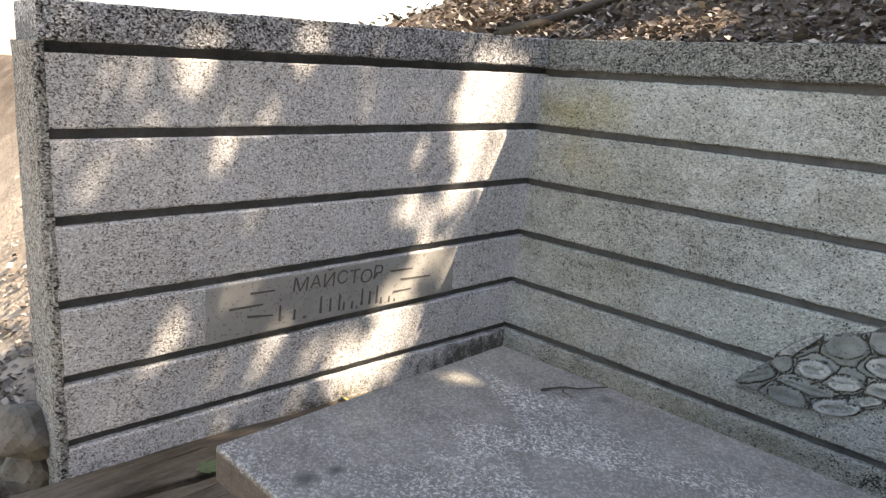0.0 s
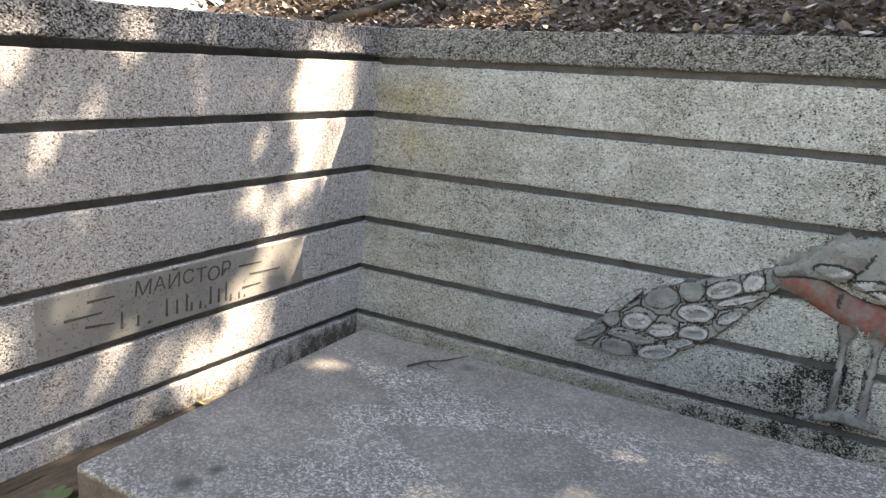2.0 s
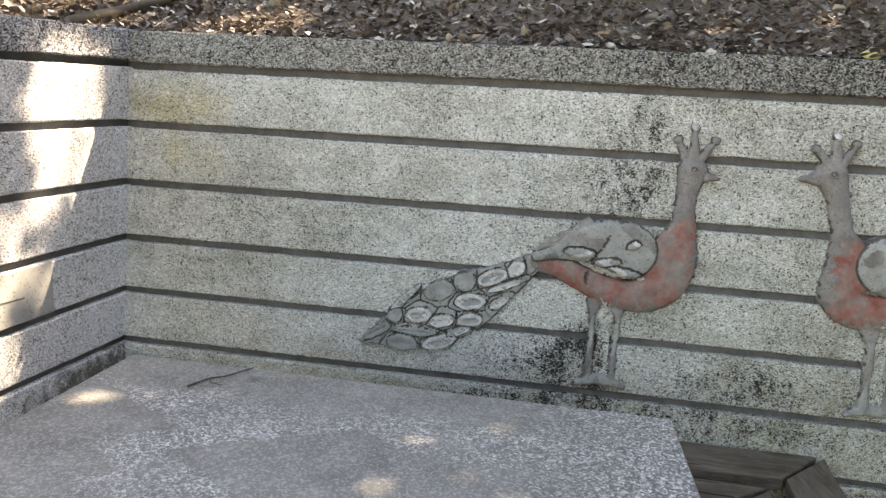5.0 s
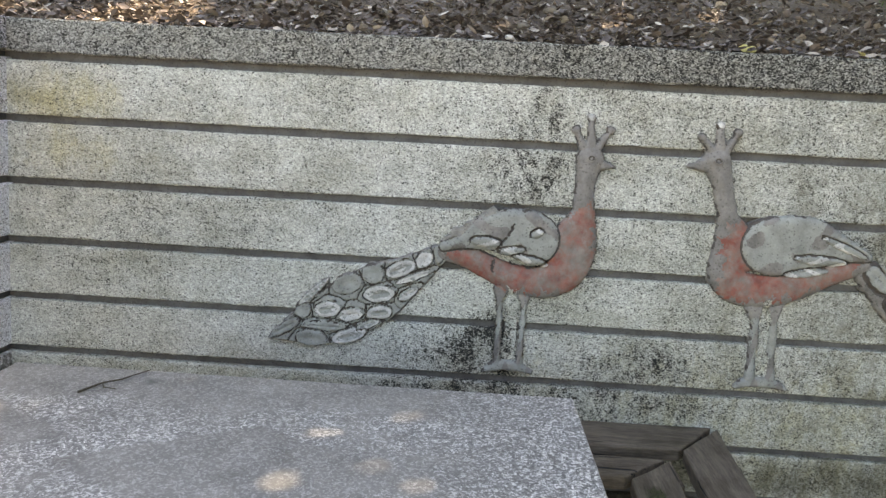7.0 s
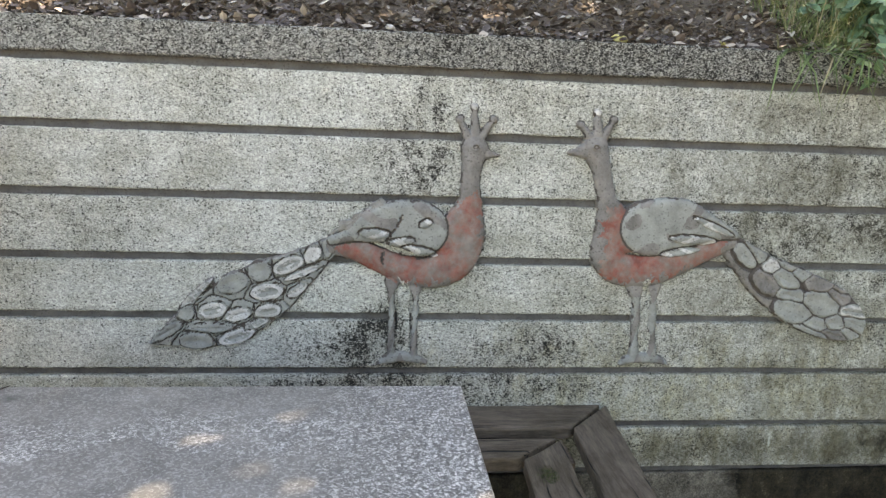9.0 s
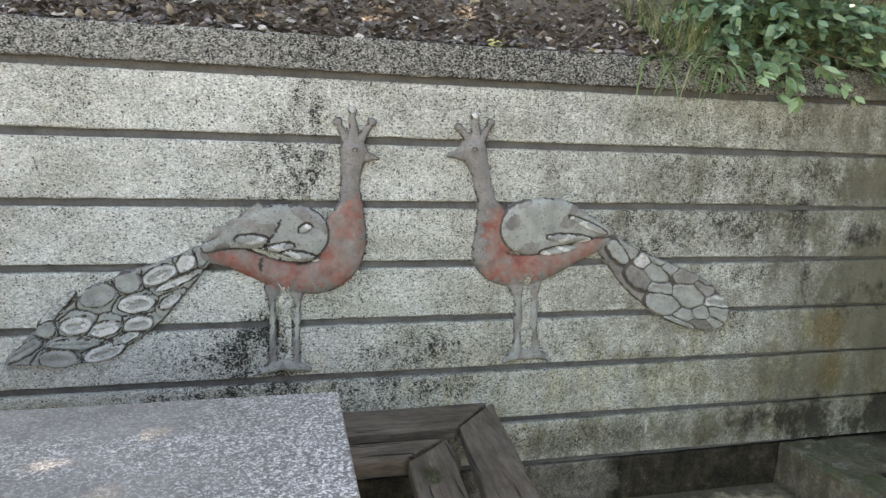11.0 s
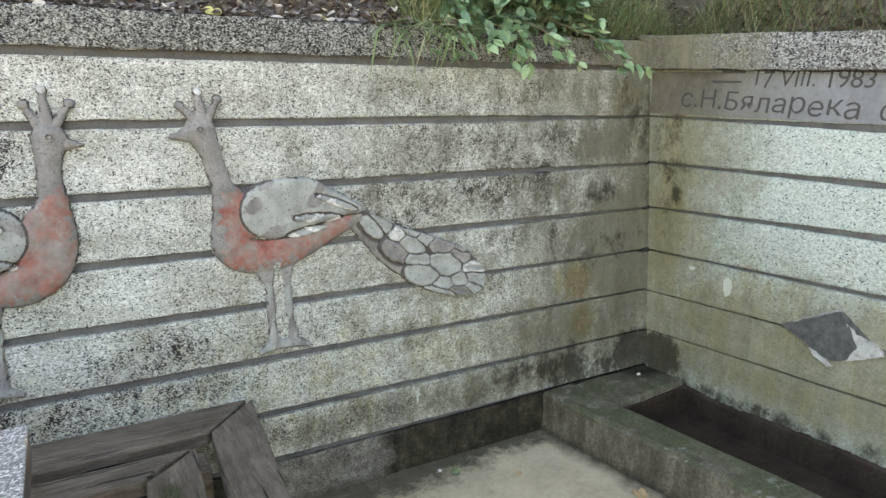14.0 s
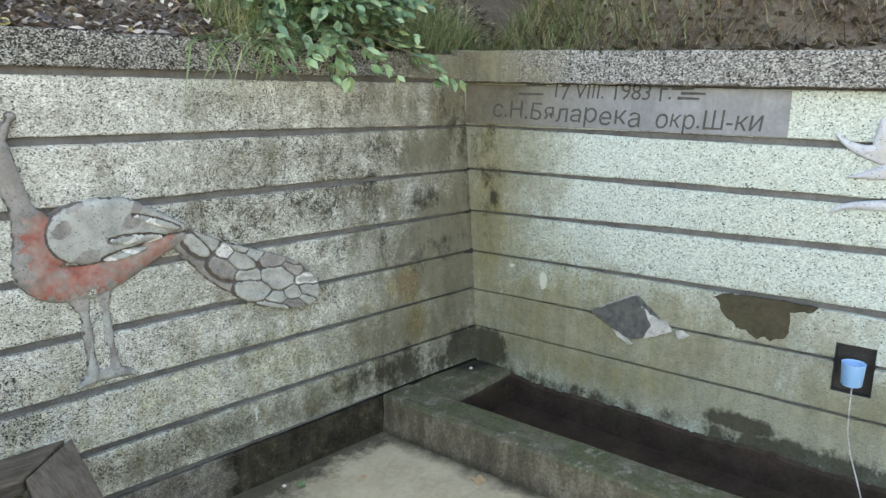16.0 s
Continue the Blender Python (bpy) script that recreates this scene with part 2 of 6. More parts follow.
OCHRE = [(3.2, 0.03, 0.42, 2.0, 0.5, 0.5, 0.45), (0.2, 0.1, 1.52, 0.34, 0.5, 0.13, 0.9), (0.25, 0.1, 1.33, 0.3, 0.5, 0.1, 0.55), (4.19, 0.05, 0.69, 0.1, 0.3, 0.12, 2.2), (4.22, 0.04, 0.5, 0.1, 0.3, 0.12, 1.6), (4.08, 0.05, 0.7, 0.04, 0.3, 0.1, 1.4),
         (4.5, 0.1, 1.55, 0.16, 0.5, 0.12, 0.6), (4.2, 0.05, 0.49, 0.12, 0.3, 0.09, 0.8), (4.0, 0.05, 0.3, 0.4, 0.3, 0.1, 0.5)]
# smooth cement film; its wide and corner blots also hold painted-in shade
SMOOTH_SHADE = [(3.7, 0.08, 1.0, 1.4, 0.6, 1.3, 0.2), (4.62, 0.12, 1.58, 0.4, 0.6, 0.3, 0.95), (4.7, 0.1, 1.2, 0.4, 0.6, 1.0, 1.0), (4.3, 0.08, 1.1, 0.8, 0.6, 1.2, 0.62), (4.45, 0.06, 0.8, 0.6, 0.5, 0.8, 1.0), (4.5, 0.1, 1.4, 0.35, 0.5, 0.5, 0.8), (4.25, 0.05, 0.5, 0.75, 0.5, 0.3, 0.9), (3.6, 0.03, 0.28, 1.3, 0.5, 0.16, 0.7), (4.6, 0.1, 1.5, 0.25, 0.5, 0.25, 0.8)]
# wet marks; the blots high in the corner also paint in its shade
WET_SHADE_BACK = [(4.58, 0.1, 1.42, 0.2, 0.5, 0.35, 0.4), (3.5, 0.03, 0.27, 1.2, 0.5, 0.13, 0.25), (4.6, 0.03, 0.28, 0.24, 0.6, 0.16, 1.5), (4.1, 0.03, 0.3, 0.6, 0.6, 0.13, 0.62), (4.02, 0.07, 1.12, 0.09, 0.3, 0.3, 0.5), (4.05, 0.06, 0.9, 0.05, 0.3, 0.16, 0.6), (3.7, 0.02, 0.07, 0.72, 0.5, 0.15, 1.3), (4.3, 0.02, 0.24, 0.6, 0.5, 0.12, 0.65), 
           (4.3, 0.05, 0.85, 0.35, 0.4, 0.16, 0.35), (4.3, 0.08, 1.1, 0.3, 0.4, 0.12, 0.3), (4.62, 0.08, 1.2, 0.1, 0.4, 0.5, 0.4)]
WASH_BACK = wash("washed_aggregate_back", (0.89, 0.94, 0.88), 0.658, 195, MOULD_SHADE, OCHRE, SMOOTH_SHADE, WET_SHADE_BACK, [(3.33, 0.02, 0.3, 0.014, 0.3, 0.07, 0.42)], [(4.19, 0.05, 0.69, 0.1, 0.4, 0.12, 0.95), (4.2, 0.05, 0.62, 0.07, 0.4, 0.1, 0.6), (4.24, 0.04, 0.5, 0.08, 0.4, 0.1, 0.4)], 0.55, 0.9, 0.54, 0.8,
                 # dulling: broad blots paint in the light's falloff along the wall, low ones grime
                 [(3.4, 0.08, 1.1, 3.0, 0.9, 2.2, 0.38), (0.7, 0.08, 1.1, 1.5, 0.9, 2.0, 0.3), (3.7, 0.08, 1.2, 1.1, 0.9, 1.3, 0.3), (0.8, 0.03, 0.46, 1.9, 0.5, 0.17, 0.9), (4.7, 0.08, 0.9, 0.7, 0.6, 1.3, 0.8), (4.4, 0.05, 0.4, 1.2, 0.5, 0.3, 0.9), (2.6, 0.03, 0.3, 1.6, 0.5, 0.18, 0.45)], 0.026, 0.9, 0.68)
# aggregate like the back wall's, paler and bluer to carry the fuller light there
WASH_LEFT = wash("washed_aggregate_left", (0.95, 0.97, 1.0), 0.615, 185, algae=[(-0.08, -0.6, 0.4, 0.6, 1.3, 0.15, 0.55), (-0.02, -0.1, 0.47, 0.4, 0.6, 0.16, 0.7)], spread=0.4, pale=0.98, lo=0.64, worm=0.75, pit=0.12)
# the tone holds the sky's tint; corner blots mix damp with painted-in shade
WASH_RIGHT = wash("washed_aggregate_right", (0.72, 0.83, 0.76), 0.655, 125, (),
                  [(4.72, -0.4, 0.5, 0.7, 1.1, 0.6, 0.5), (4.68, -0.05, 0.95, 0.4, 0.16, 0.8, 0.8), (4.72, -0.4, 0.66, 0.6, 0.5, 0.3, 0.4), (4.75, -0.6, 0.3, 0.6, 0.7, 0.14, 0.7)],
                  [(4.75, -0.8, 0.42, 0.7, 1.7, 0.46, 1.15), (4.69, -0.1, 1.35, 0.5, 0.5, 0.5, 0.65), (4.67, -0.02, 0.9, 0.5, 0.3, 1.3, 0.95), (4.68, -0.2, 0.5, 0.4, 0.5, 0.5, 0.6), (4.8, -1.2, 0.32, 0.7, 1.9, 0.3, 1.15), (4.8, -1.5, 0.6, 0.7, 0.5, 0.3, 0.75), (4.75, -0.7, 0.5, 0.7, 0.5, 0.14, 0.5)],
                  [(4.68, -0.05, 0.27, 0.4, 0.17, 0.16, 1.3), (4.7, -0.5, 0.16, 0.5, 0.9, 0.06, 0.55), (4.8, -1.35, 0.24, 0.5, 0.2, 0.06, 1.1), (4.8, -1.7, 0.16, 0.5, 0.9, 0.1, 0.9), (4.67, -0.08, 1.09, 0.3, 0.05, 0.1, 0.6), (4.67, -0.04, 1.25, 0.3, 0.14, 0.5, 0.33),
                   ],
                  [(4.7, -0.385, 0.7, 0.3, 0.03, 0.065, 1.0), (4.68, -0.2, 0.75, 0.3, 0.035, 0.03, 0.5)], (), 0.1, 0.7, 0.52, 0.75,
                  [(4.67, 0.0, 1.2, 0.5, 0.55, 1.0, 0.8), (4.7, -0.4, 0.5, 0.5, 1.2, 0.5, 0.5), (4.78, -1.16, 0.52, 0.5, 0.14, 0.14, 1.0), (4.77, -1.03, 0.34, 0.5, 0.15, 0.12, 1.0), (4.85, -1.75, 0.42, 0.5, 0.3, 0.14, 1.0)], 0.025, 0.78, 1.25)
CAP_BACK = wash("cap_aggregate_back", (0.7, 0.72, 0.66), 0.585, 150, CAP_MOULD, (), [(4.6, 0.1, 1.72, 0.5, 0.5, 0.3, 0.75)], (), (), (), 0.35, 0.6, 0.22)
CAP_LEFT = wash("cap_aggregate_left", (0.9, 0.94, 1.0), 0.575, 140, spread=0.2, pale=0.8, lo=0.26)
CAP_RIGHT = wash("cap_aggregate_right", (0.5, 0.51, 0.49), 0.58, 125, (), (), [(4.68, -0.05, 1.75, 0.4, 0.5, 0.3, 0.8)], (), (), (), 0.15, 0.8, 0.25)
GROOVE = cement("groove_mortar", (0.06, 0.061, 0.061), (0.165, 0.168, 0.167), 9)


def damp_shaded_base():
    """The plinth: dull cement that turns black with damp and moss from a sharp edge on; under the bench the same dark
    colour paints in shade.
    """
    m = Mat("damp_shaded_base", 0.7)
    x, y, z = m.xyz()
    n = m.noise(9, 6, 0.7)
    grain = m.math("ADD", m.math("MULTIPLY", m.noise(20, 6, 0.7), 0.55), m.math("MULTIPLY", m.noise(170, 2), 0.45))
    dry = m.ramp(grain, [(0.36, (0.04, 0.037, 0.03)), (0.5, (0.13, 0.122, 0.1)), (0.66, (0.27, 0.255, 0.215))])
    wet = m.ramp(m.math("ADD", m.math("MULTIPLY", m.noise(11, 7, 0.78), 0.8), m.math("MULTIPLY", m.noise(120, 2), 0.2)),
                 [(0.4, (0.009, 0.008, 0.006)), (0.56, (0.036, 0.031, 0.02)), (0.64, (0.085, 0.074, 0.05)), (0.72, (0.26, 0.24, 0.19))])
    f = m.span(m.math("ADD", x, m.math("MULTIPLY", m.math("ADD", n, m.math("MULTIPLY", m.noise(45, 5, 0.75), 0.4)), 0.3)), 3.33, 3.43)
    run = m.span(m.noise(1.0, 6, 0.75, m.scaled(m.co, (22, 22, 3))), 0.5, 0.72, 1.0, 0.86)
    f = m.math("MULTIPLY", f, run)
    # darker towards the floor
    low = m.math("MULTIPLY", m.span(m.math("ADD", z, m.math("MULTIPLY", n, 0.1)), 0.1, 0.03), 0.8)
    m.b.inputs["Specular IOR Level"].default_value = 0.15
    # shade under the bench, put into the colour
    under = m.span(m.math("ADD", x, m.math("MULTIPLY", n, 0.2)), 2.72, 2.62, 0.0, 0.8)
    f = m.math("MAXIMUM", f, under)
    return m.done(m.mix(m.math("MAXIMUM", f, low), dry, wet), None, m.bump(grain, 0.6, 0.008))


def damp_shaded_plaque():
    """Smooth cement, olive with damp and painted-in shade by the corner and bluish grey further on."""
    m = Mat("plaque_cement_damp_shaded", 0.7)
    x, y, z = m.xyz()
    f = m.math("ADD", m.math("MULTIPLY", m.noise(5, 6, 0.65), 0.7), m.math("MULTIPLY", m.noise(60, 4), 0.3))
    clean = m.ramp(f, [(0.3, (0.128, 0.136, 0.144)), (0.7, (0.245, 0.262, 0.272))])
    damp = m.ramp(f, [(0.3, (0.065, 0.061, 0.044)), (0.7, (0.165, 0.156, 0.12))])
    k = m.span(m.math("ADD", y, m.math("MULTIPLY", m.noise(4, 6, 0.7), 0.6)), -0.5, 0.12)
    run = m.span(m.noise(1.0, 5, 0.7, m.scaled(m.co, (14, 14, 2))), 0.5, 0.75, 0.0, 0.5)
    return m.done(m.mix(m.math("MAXIMUM", k, run), clean, damp), None, m.bump(f, 0.2, 0.003))


BASE = damp_shaded_base()
PLAQUE_DIM = damp_shaded_plaque()
PLAQUE = cement("plaque_cement", (0.27, 0.275, 0.27), (0.42, 0.425, 0.41), 5, 0.7, 0.15)
RELIEF = cement("relief_cement", (0.09, 0.086, 0.077), (0.3, 0.29, 0.268), 12, 0.75, 0.3)
RELIEF_TAIL = cement("relief_light_cement", (0.16, 0.17, 0.154), (0.36, 0.382, 0.35), 18, 0.72, 0.3)
RELIEF_PALE = cement("relief_pale_paint", (0.24, 0.24, 0.22), (0.7, 0.71, 0.68), 26, 0.7, 0.25)
BLUEGREY = cement("blue_grey_cement", (0.3, 0.32, 0.345), (0.47, 0.495, 0.525), 14, 0.75, 0.2)
RELIEF_LINE = cement("relief_groove_shade", (0.045, 0.04, 0.035), (0.12, 0.106, 0.093), 30, 0.85)
INCISED = cement("incised_line", (0.06, 0.06, 0.057), (0.14, 0.14, 0.133), 40)
INCISED_DAMP = cement("incised_damp_line", (0.026, 0.026, 0.024), (0.075, 0.075, 0.07), 40)


def red_paint():
    m = Mat("worn_red_paint", 0.7)
    f = m.span(m.math("ADD", m.math("MULTIPLY", m.noise(8, 6, 0.72), 0.8), m.math("MULTIPLY", m.noise(70, 4), 0.2)), 0.4, 0.6)
    red = m.ramp(m.noise(30, 5), [(0.3, (0.17, 0.052, 0.038)), (0.7, (0.33, 0.1, 0.067))])
    grey = m.ramp(m.noise(25, 5), [(0.3, (0.15, 0.135, 0.115)), (0.7, (0.27, 0.24, 0.21))])
    return m.done(m.mix(f, red, grey), None, m.bump(f, 0.3, 0.002))


def table_terrazzo():
    m = Mat("table_terrazzo", 0.55)
    x, y, z = m.xyz()
    ax, ay = m.math("ABSOLUTE", x), m.math("ABSOLUTE", y)
    diamond = m.math("ADD", m.math("DIVIDE", ax, 0.36), m.math("DIVIDE", ay, 0.2))
    rag = m.math("MULTIPLY", m.math("SUBTRACT", m.noise(16, 6, 0.7), 0.5), 0.05)
    inlay = m.span(m.math("ADD", diamond, m.math("MULTIPLY", rag, 2.0)), 0.94, 1.06, 1.0, 0.0)
    wedge = m.math("SUBTRACT", m.math("MULTIPLY", m.math("SUBTRACT", ax, 0.4), 0.6), m.math("ABSOLUTE", m.math("SUBTRACT", ay, 0.1)))
    inlay = m.math("MAXIMUM", inlay, m.span(m.math("ADD", wedge, rag), -0.012, 0.012))
    border = m.math("MAXIMUM", m.math("MULTIPLY", m.span(m.math("ADD", y, rag), 0.3, 0.336), 0.8), m.span(m.math("ADD", y, m.math("MULTIPLY", m.noise(9, 5, 0.7), 0.2)), 0.36, 0.5, 0.0, 1.6))
    wedge_in = m.math("MULTIPLY", inlay, m.math("SUBTRACT", 1.0, border))
    d, c = m.cells(190, m.added(m.co, m.scaled(m.noise(40, 2, colour=True), (0.02, 0.02, 0.0))))
    d2, c2 = m.cells(400)
    r = m.math("ADD", m.math("MULTIPLY", m.red(c), 0.6), m.math("MULTIPLY", m.red(c2), 0.4))
    chips = m.ramp(r, [(0.16, 0.06), (0.38, 0.15), (0.6, 0.29), (0.82, 0.85)])
    dirt_shade = m.span(m.math("ADD", m.noise(3.1, 6, 0.65), m.math("MULTIPLY", m.noise(11, 6, 0.7), 0.35)), 0.43, 0.8)
    silt = m.ramp(m.noise(8, 5), [(0.3, (0.12, 0.117, 0.102)), (0.7, (0.225, 0.22, 0.196))])
    dirt_shade = m.math("ADD", dirt_shade, m.math("MULTIPLY", m.math("MAXIMUM", wedge_in, m.math("MULTIPLY", border, 0.7)), 0.85), True)
    clean = m.span(m.math("ADD", x, m.math("MULTIPLY", m.noise(7, 5, 0.7), 0.25)), 0.5, 0.8, 0.0, 0.8)
    dirt_shade = m.math("MULTIPLY", dirt_shade, m.math("SUBTRACT", 1.0, clean))
    col = m.mix(m.math("MULTIPLY", dirt_shade, 0.78), m.mix(1.0, chips, (0.98, 0.98, 0.935), "MULTIPLY"), silt)
    spots = m.blot([(-0.531, -0.344, 0.8, 0.022, 0.026, 0.1, 1.1), (-0.544, -0.41, 0.8, 0.034, 0.036, 0.1, 1.1), (-0.35, 0.41, 0.8, 0.03, 0.03, 0.1, 0.8)])
    col = m.mix(m.math("MULTIPLY", spots, 0.8), col, (0.04, 0.045, 0.04))
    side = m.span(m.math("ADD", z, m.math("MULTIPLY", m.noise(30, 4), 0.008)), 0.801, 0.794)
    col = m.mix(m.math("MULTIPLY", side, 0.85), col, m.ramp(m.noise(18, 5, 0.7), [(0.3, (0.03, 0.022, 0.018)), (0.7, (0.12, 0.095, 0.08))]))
    m.b.inputs["Specular IOR Level"].default_value = 0.55
    rough = m.math("ADD", 0.3, m.math("MULTIPLY", dirt_shade, 0.3))
    return m.done(col, rough, m.bump(m.math("ADD", m.math("MULTIPLY", d, 0.7), dirt_shade), 0.22, 0.002))


def wood(name, along):
    """Grey weathered boards: long grain, dark checks along it, green film in places."""
    m = Mat(name, 0.82)
    k = (1.6, 13, 13) if along == "x" else (13, 1.6, 13)
    bend = m.added(m.co, m.scaled(m.noise(3, 2, colour=True), (0.03, 0.03, 0.03)))
    g = m.noise(2.6, 6, 0.68, m.scaled(bend, k))
    fine = m.noise(11, 6, 0.75, m.scaled(m.co, k))
    f = m.math("ADD", m.math("MULTIPLY", g, 0.55), m.math("MULTIPLY", fine, 0.45))
    col = m.ramp(f, [(0.3, (0.025, 0.019, 0.013)), (0.44, (0.09, 0.071, 0.051)), (0.58, (0.16, 0.131, 0.098)), (0.72, (0.27, 0.23, 0.18))])
    crack = m.span(m.noise(4.2, 2, 0.5, m.scaled(bend, (0.6, 14, 14) if along == "x" else (14, 0.6, 14))), 0.66, 0.7)
    col = m.mix(crack, col, (0.012, 0.01, 0.008))
    col = m.mix(m.span(m.noise(5, 6, 0.7), 0.45, 0.68, 0.0, 0.7), col, m.mix(1.0, col, (0.42, 0.42, 0.3), "MULTIPLY"))
    return m.done(col, None, m.bump(m.math("SUBTRACT", f, crack), 0.9, 0.007))


def earth():
    m = Mat("bank_earth", 0.95)
    f = m.math("ADD", m.math("MULTIPLY", m.noise(4, 7, 0.65), 0.6), m.math("MULTIPLY", m.noise(45, 5, 0.6), 0.4))
    col = m.ramp(f, [(0.3, (0.05, 0.036, 0.026)), (0.5, (0.115, 0.088, 0.063)), (0.72, (0.24, 0.2, 0.152))])
    x, y, z = m.xyz()
    open_ground = m.math("MULTIPLY", m.math("MAXIMUM", m.span(y, -1.2, -2.0), m.math("MULTIPLY", m.span(x, -0.6, -1.2), m.span(y, -0.4, -1.0))), m.span(z, 1.9, 1.5))
    pale = m.ramp(f, [(0.3, (0.15, 0.125, 0.095)), (0.5, (0.3, 0.255, 0.2)), (0.7, (0.46, 0.4, 0.32))])
    return m.done(m.mix(open_ground, col, pale), None, m.bump(f, 1.0, 0.03))


def silt_floor():
    m = Mat("silty_floor", 0.7)
    f = m.math("ADD", m.math("MULTIPLY", m.noise(3.5, 6, 0.6), 0.7), m.math("MULTIPLY", m.noise(40, 5), 0.3))
    dry = m.ramp(f, [(0.3, (0.26, 0.222, 0.145)), (0.52, (0.42, 0.36, 0.24)), (0.7, (0.52, 0.45, 0.305))])
    x, y, z = m.xyz()
    edge = m.span(m.math("SUBTRACT", m.math("ADD", y, m.math("MULTIPLY", m.noise(8, 7, 0.78), 0.42)), m.math("MULTIPLY", m.math("SUBTRACT", x, 3.0), 0.12)), -0.01, 0.08)
    foot = m.span(m.math("ADD", m.math("ADD", x, m.math("MULTIPLY", y, 0.13)), m.math("MULTIPLY", m.noise(8, 6, 0.7), 0.2)), 4.0, 4.08)
    edge = m.math("MAXIMUM", edge, foot)
    # darker brown beneath table and bench: their shade put into the floor's colour
    dirt_shade = m.span(m.math("ADD", x, m.math("MULTIPLY", m.noise(5, 5), 0.3)), 2.95, 2.6)
    dry = m.mix(m.math("MULTIPLY", dirt_shade, m.span(y, -1.9, -1.5)), dry, m.ramp(f, [(0.3, (0.075, 0.063, 0.044)), (0.7, (0.18, 0.153, 0.112))]))
    wet = m.math("MINIMUM", edge, 1.0)
    m.b.inputs["Specular IOR Level"].default_value = 0.25
    col = m.mix(m.math("MULTIPLY", wet, 0.85), dry, m.ramp(m.noise(14, 7, 0.78), [(0.35, (0.01, 0.01, 0.006)), (0.55, (0.035, 0.033, 0.021)), (0.72, (0.14, 0.125, 0.085))]))
    return m.done(col, m.span(wet, 0.0, 1.0, 0.8, 0.65), m.bump(f, 0.4, 0.008))


def mossy(name, lo, hi, moss=0.6):
    m = Mat(name, 0.7)
    f = m.math("ADD", m.math("MULTIPLY", m.noise(9, 7, 0.7), 0.7), m.math("MULTIPLY", m.noise(70, 4), 0.3))
    col = m.ramp(f, [(0.28, lo), (0.72, hi)])
    g = m.math("MULTIPLY", m.span(m.noise(5.5, 6, 0.7), 0.45, 0.65), moss)
    col = m.mix(g, col, m.ramp(m.noise(60, 4), [(0.3, (0.03, 0.045, 0.015)), (0.7, (0.11, 0.14, 0.06))]))
    m.b.inputs["Specular IOR Level"].default_value = 0.2
    return m.done(col, None, m.bump(f, 0.6, 0.006))


def trough_concrete():
    """Worn brown-grey concrete, streaked down its face, with green moss on the rim."""
    m = Mat("mossy_concrete", 0.72)
    x, y, z = m.xyz()
    f = m.math("ADD", m.math("MULTIPLY", m.noise(1.0, 7, 0.72, m.scaled(m.co, (11, 11, 5))), 0.7), m.math("MULTIPLY", m.noise(80, 4), 0.3))
    face = m.ramp(f, [(0.34, (0.045, 0.04, 0.029)), (0.5, (0.108, 0.094, 0.065)), (0.66, (0.225, 0.2, 0.15))])
    moss = m.ramp(m.noise(70, 5, 0.7), [(0.3, (0.034, 0.041, 0.018)), (0.7, (0.105, 0.122, 0.06))])
    bare = m.ramp(m.noise(60, 5, 0.7), [(0.3, (0.11, 0.105, 0.082)), (0.7, (0.28, 0.27, 0.22))])
    rim = m.span(m.math("ADD", z, m.math("MULTIPLY", m.noise(14, 5, 0.7), 0.03)), 0.178, 0.196)
    top = m.mix(m.span(m.noise(6.5, 6, 0.7), 0.44, 0.6, 0.12, 0.95), moss, face)
    edge = m.math("MULTIPLY", rim, m.span(m.noise(12, 6, 0.75), 0.56, 0.64))
    col = m.mix(rim, face, m.mix(edge, top, bare))
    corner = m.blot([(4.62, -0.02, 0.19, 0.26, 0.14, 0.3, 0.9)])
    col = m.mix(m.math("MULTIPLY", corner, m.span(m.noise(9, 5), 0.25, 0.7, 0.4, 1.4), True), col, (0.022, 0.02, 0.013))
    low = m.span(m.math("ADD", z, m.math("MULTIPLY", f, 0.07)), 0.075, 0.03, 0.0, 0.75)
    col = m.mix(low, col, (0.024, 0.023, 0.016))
    m.b.inputs["Specular IOR Level"].default_value = 0.25
    return m.done(col, None, m.bump(m.math("ADD", f, m.math("MULTIPLY", m.noise(26, 5, 0.7), 0.6)), 1.0, 0.014))


def leafy(name, stops, rough=0.6):
    """Leaves, each its own shade."""
    m = Mat(name, rough)
    n = m.t.nodes.new("ShaderNodeNewGeometry")
    col = m.ramp(n.outputs["Random Per Island"], stops)
    col = m.mix(m.span(m.noise(90, 3), 0.3, 0.7, 0.0, 0.4), col, m.mix(1.0, col, (0.55, 0.55, 0.5), "MULTIPLY"))
    return m.done(col)


RED = red_paint()
TABLE = table_terrazzo()
WOOD_X, WOOD_Y = wood("weathered_wood_x", "x"), wood("weathered_wood_y", "y")
EARTH = earth()
SILT = silt_floor()
TROUGH = trough_concrete()
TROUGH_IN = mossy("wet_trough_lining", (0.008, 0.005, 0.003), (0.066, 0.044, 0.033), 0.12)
STONE = cement("field_stone", (0.085, 0.075, 0.057), (0.235, 0.205, 0.163), 8, 0.9, 0.8)
LITTER = leafy("dry_leaves", [(0.0, (0.05, 0.039, 0.033)), (0.4, (0.115, 0.091, 0.078)), (0.66, (0.2, 0.172, 0.155)), (0.87, (0.39, 0.345, 0.29)), (1.0, (0.62, 0.57, 0.49))], 0.7)
MUDDY = leafy("muddy_leaves", [(0.0, (0.04, 0.032, 0.022)), (0.6, (0.1, 0.082, 0.055)), (1.0, (0.2, 0.165, 0.115))], 0.8)
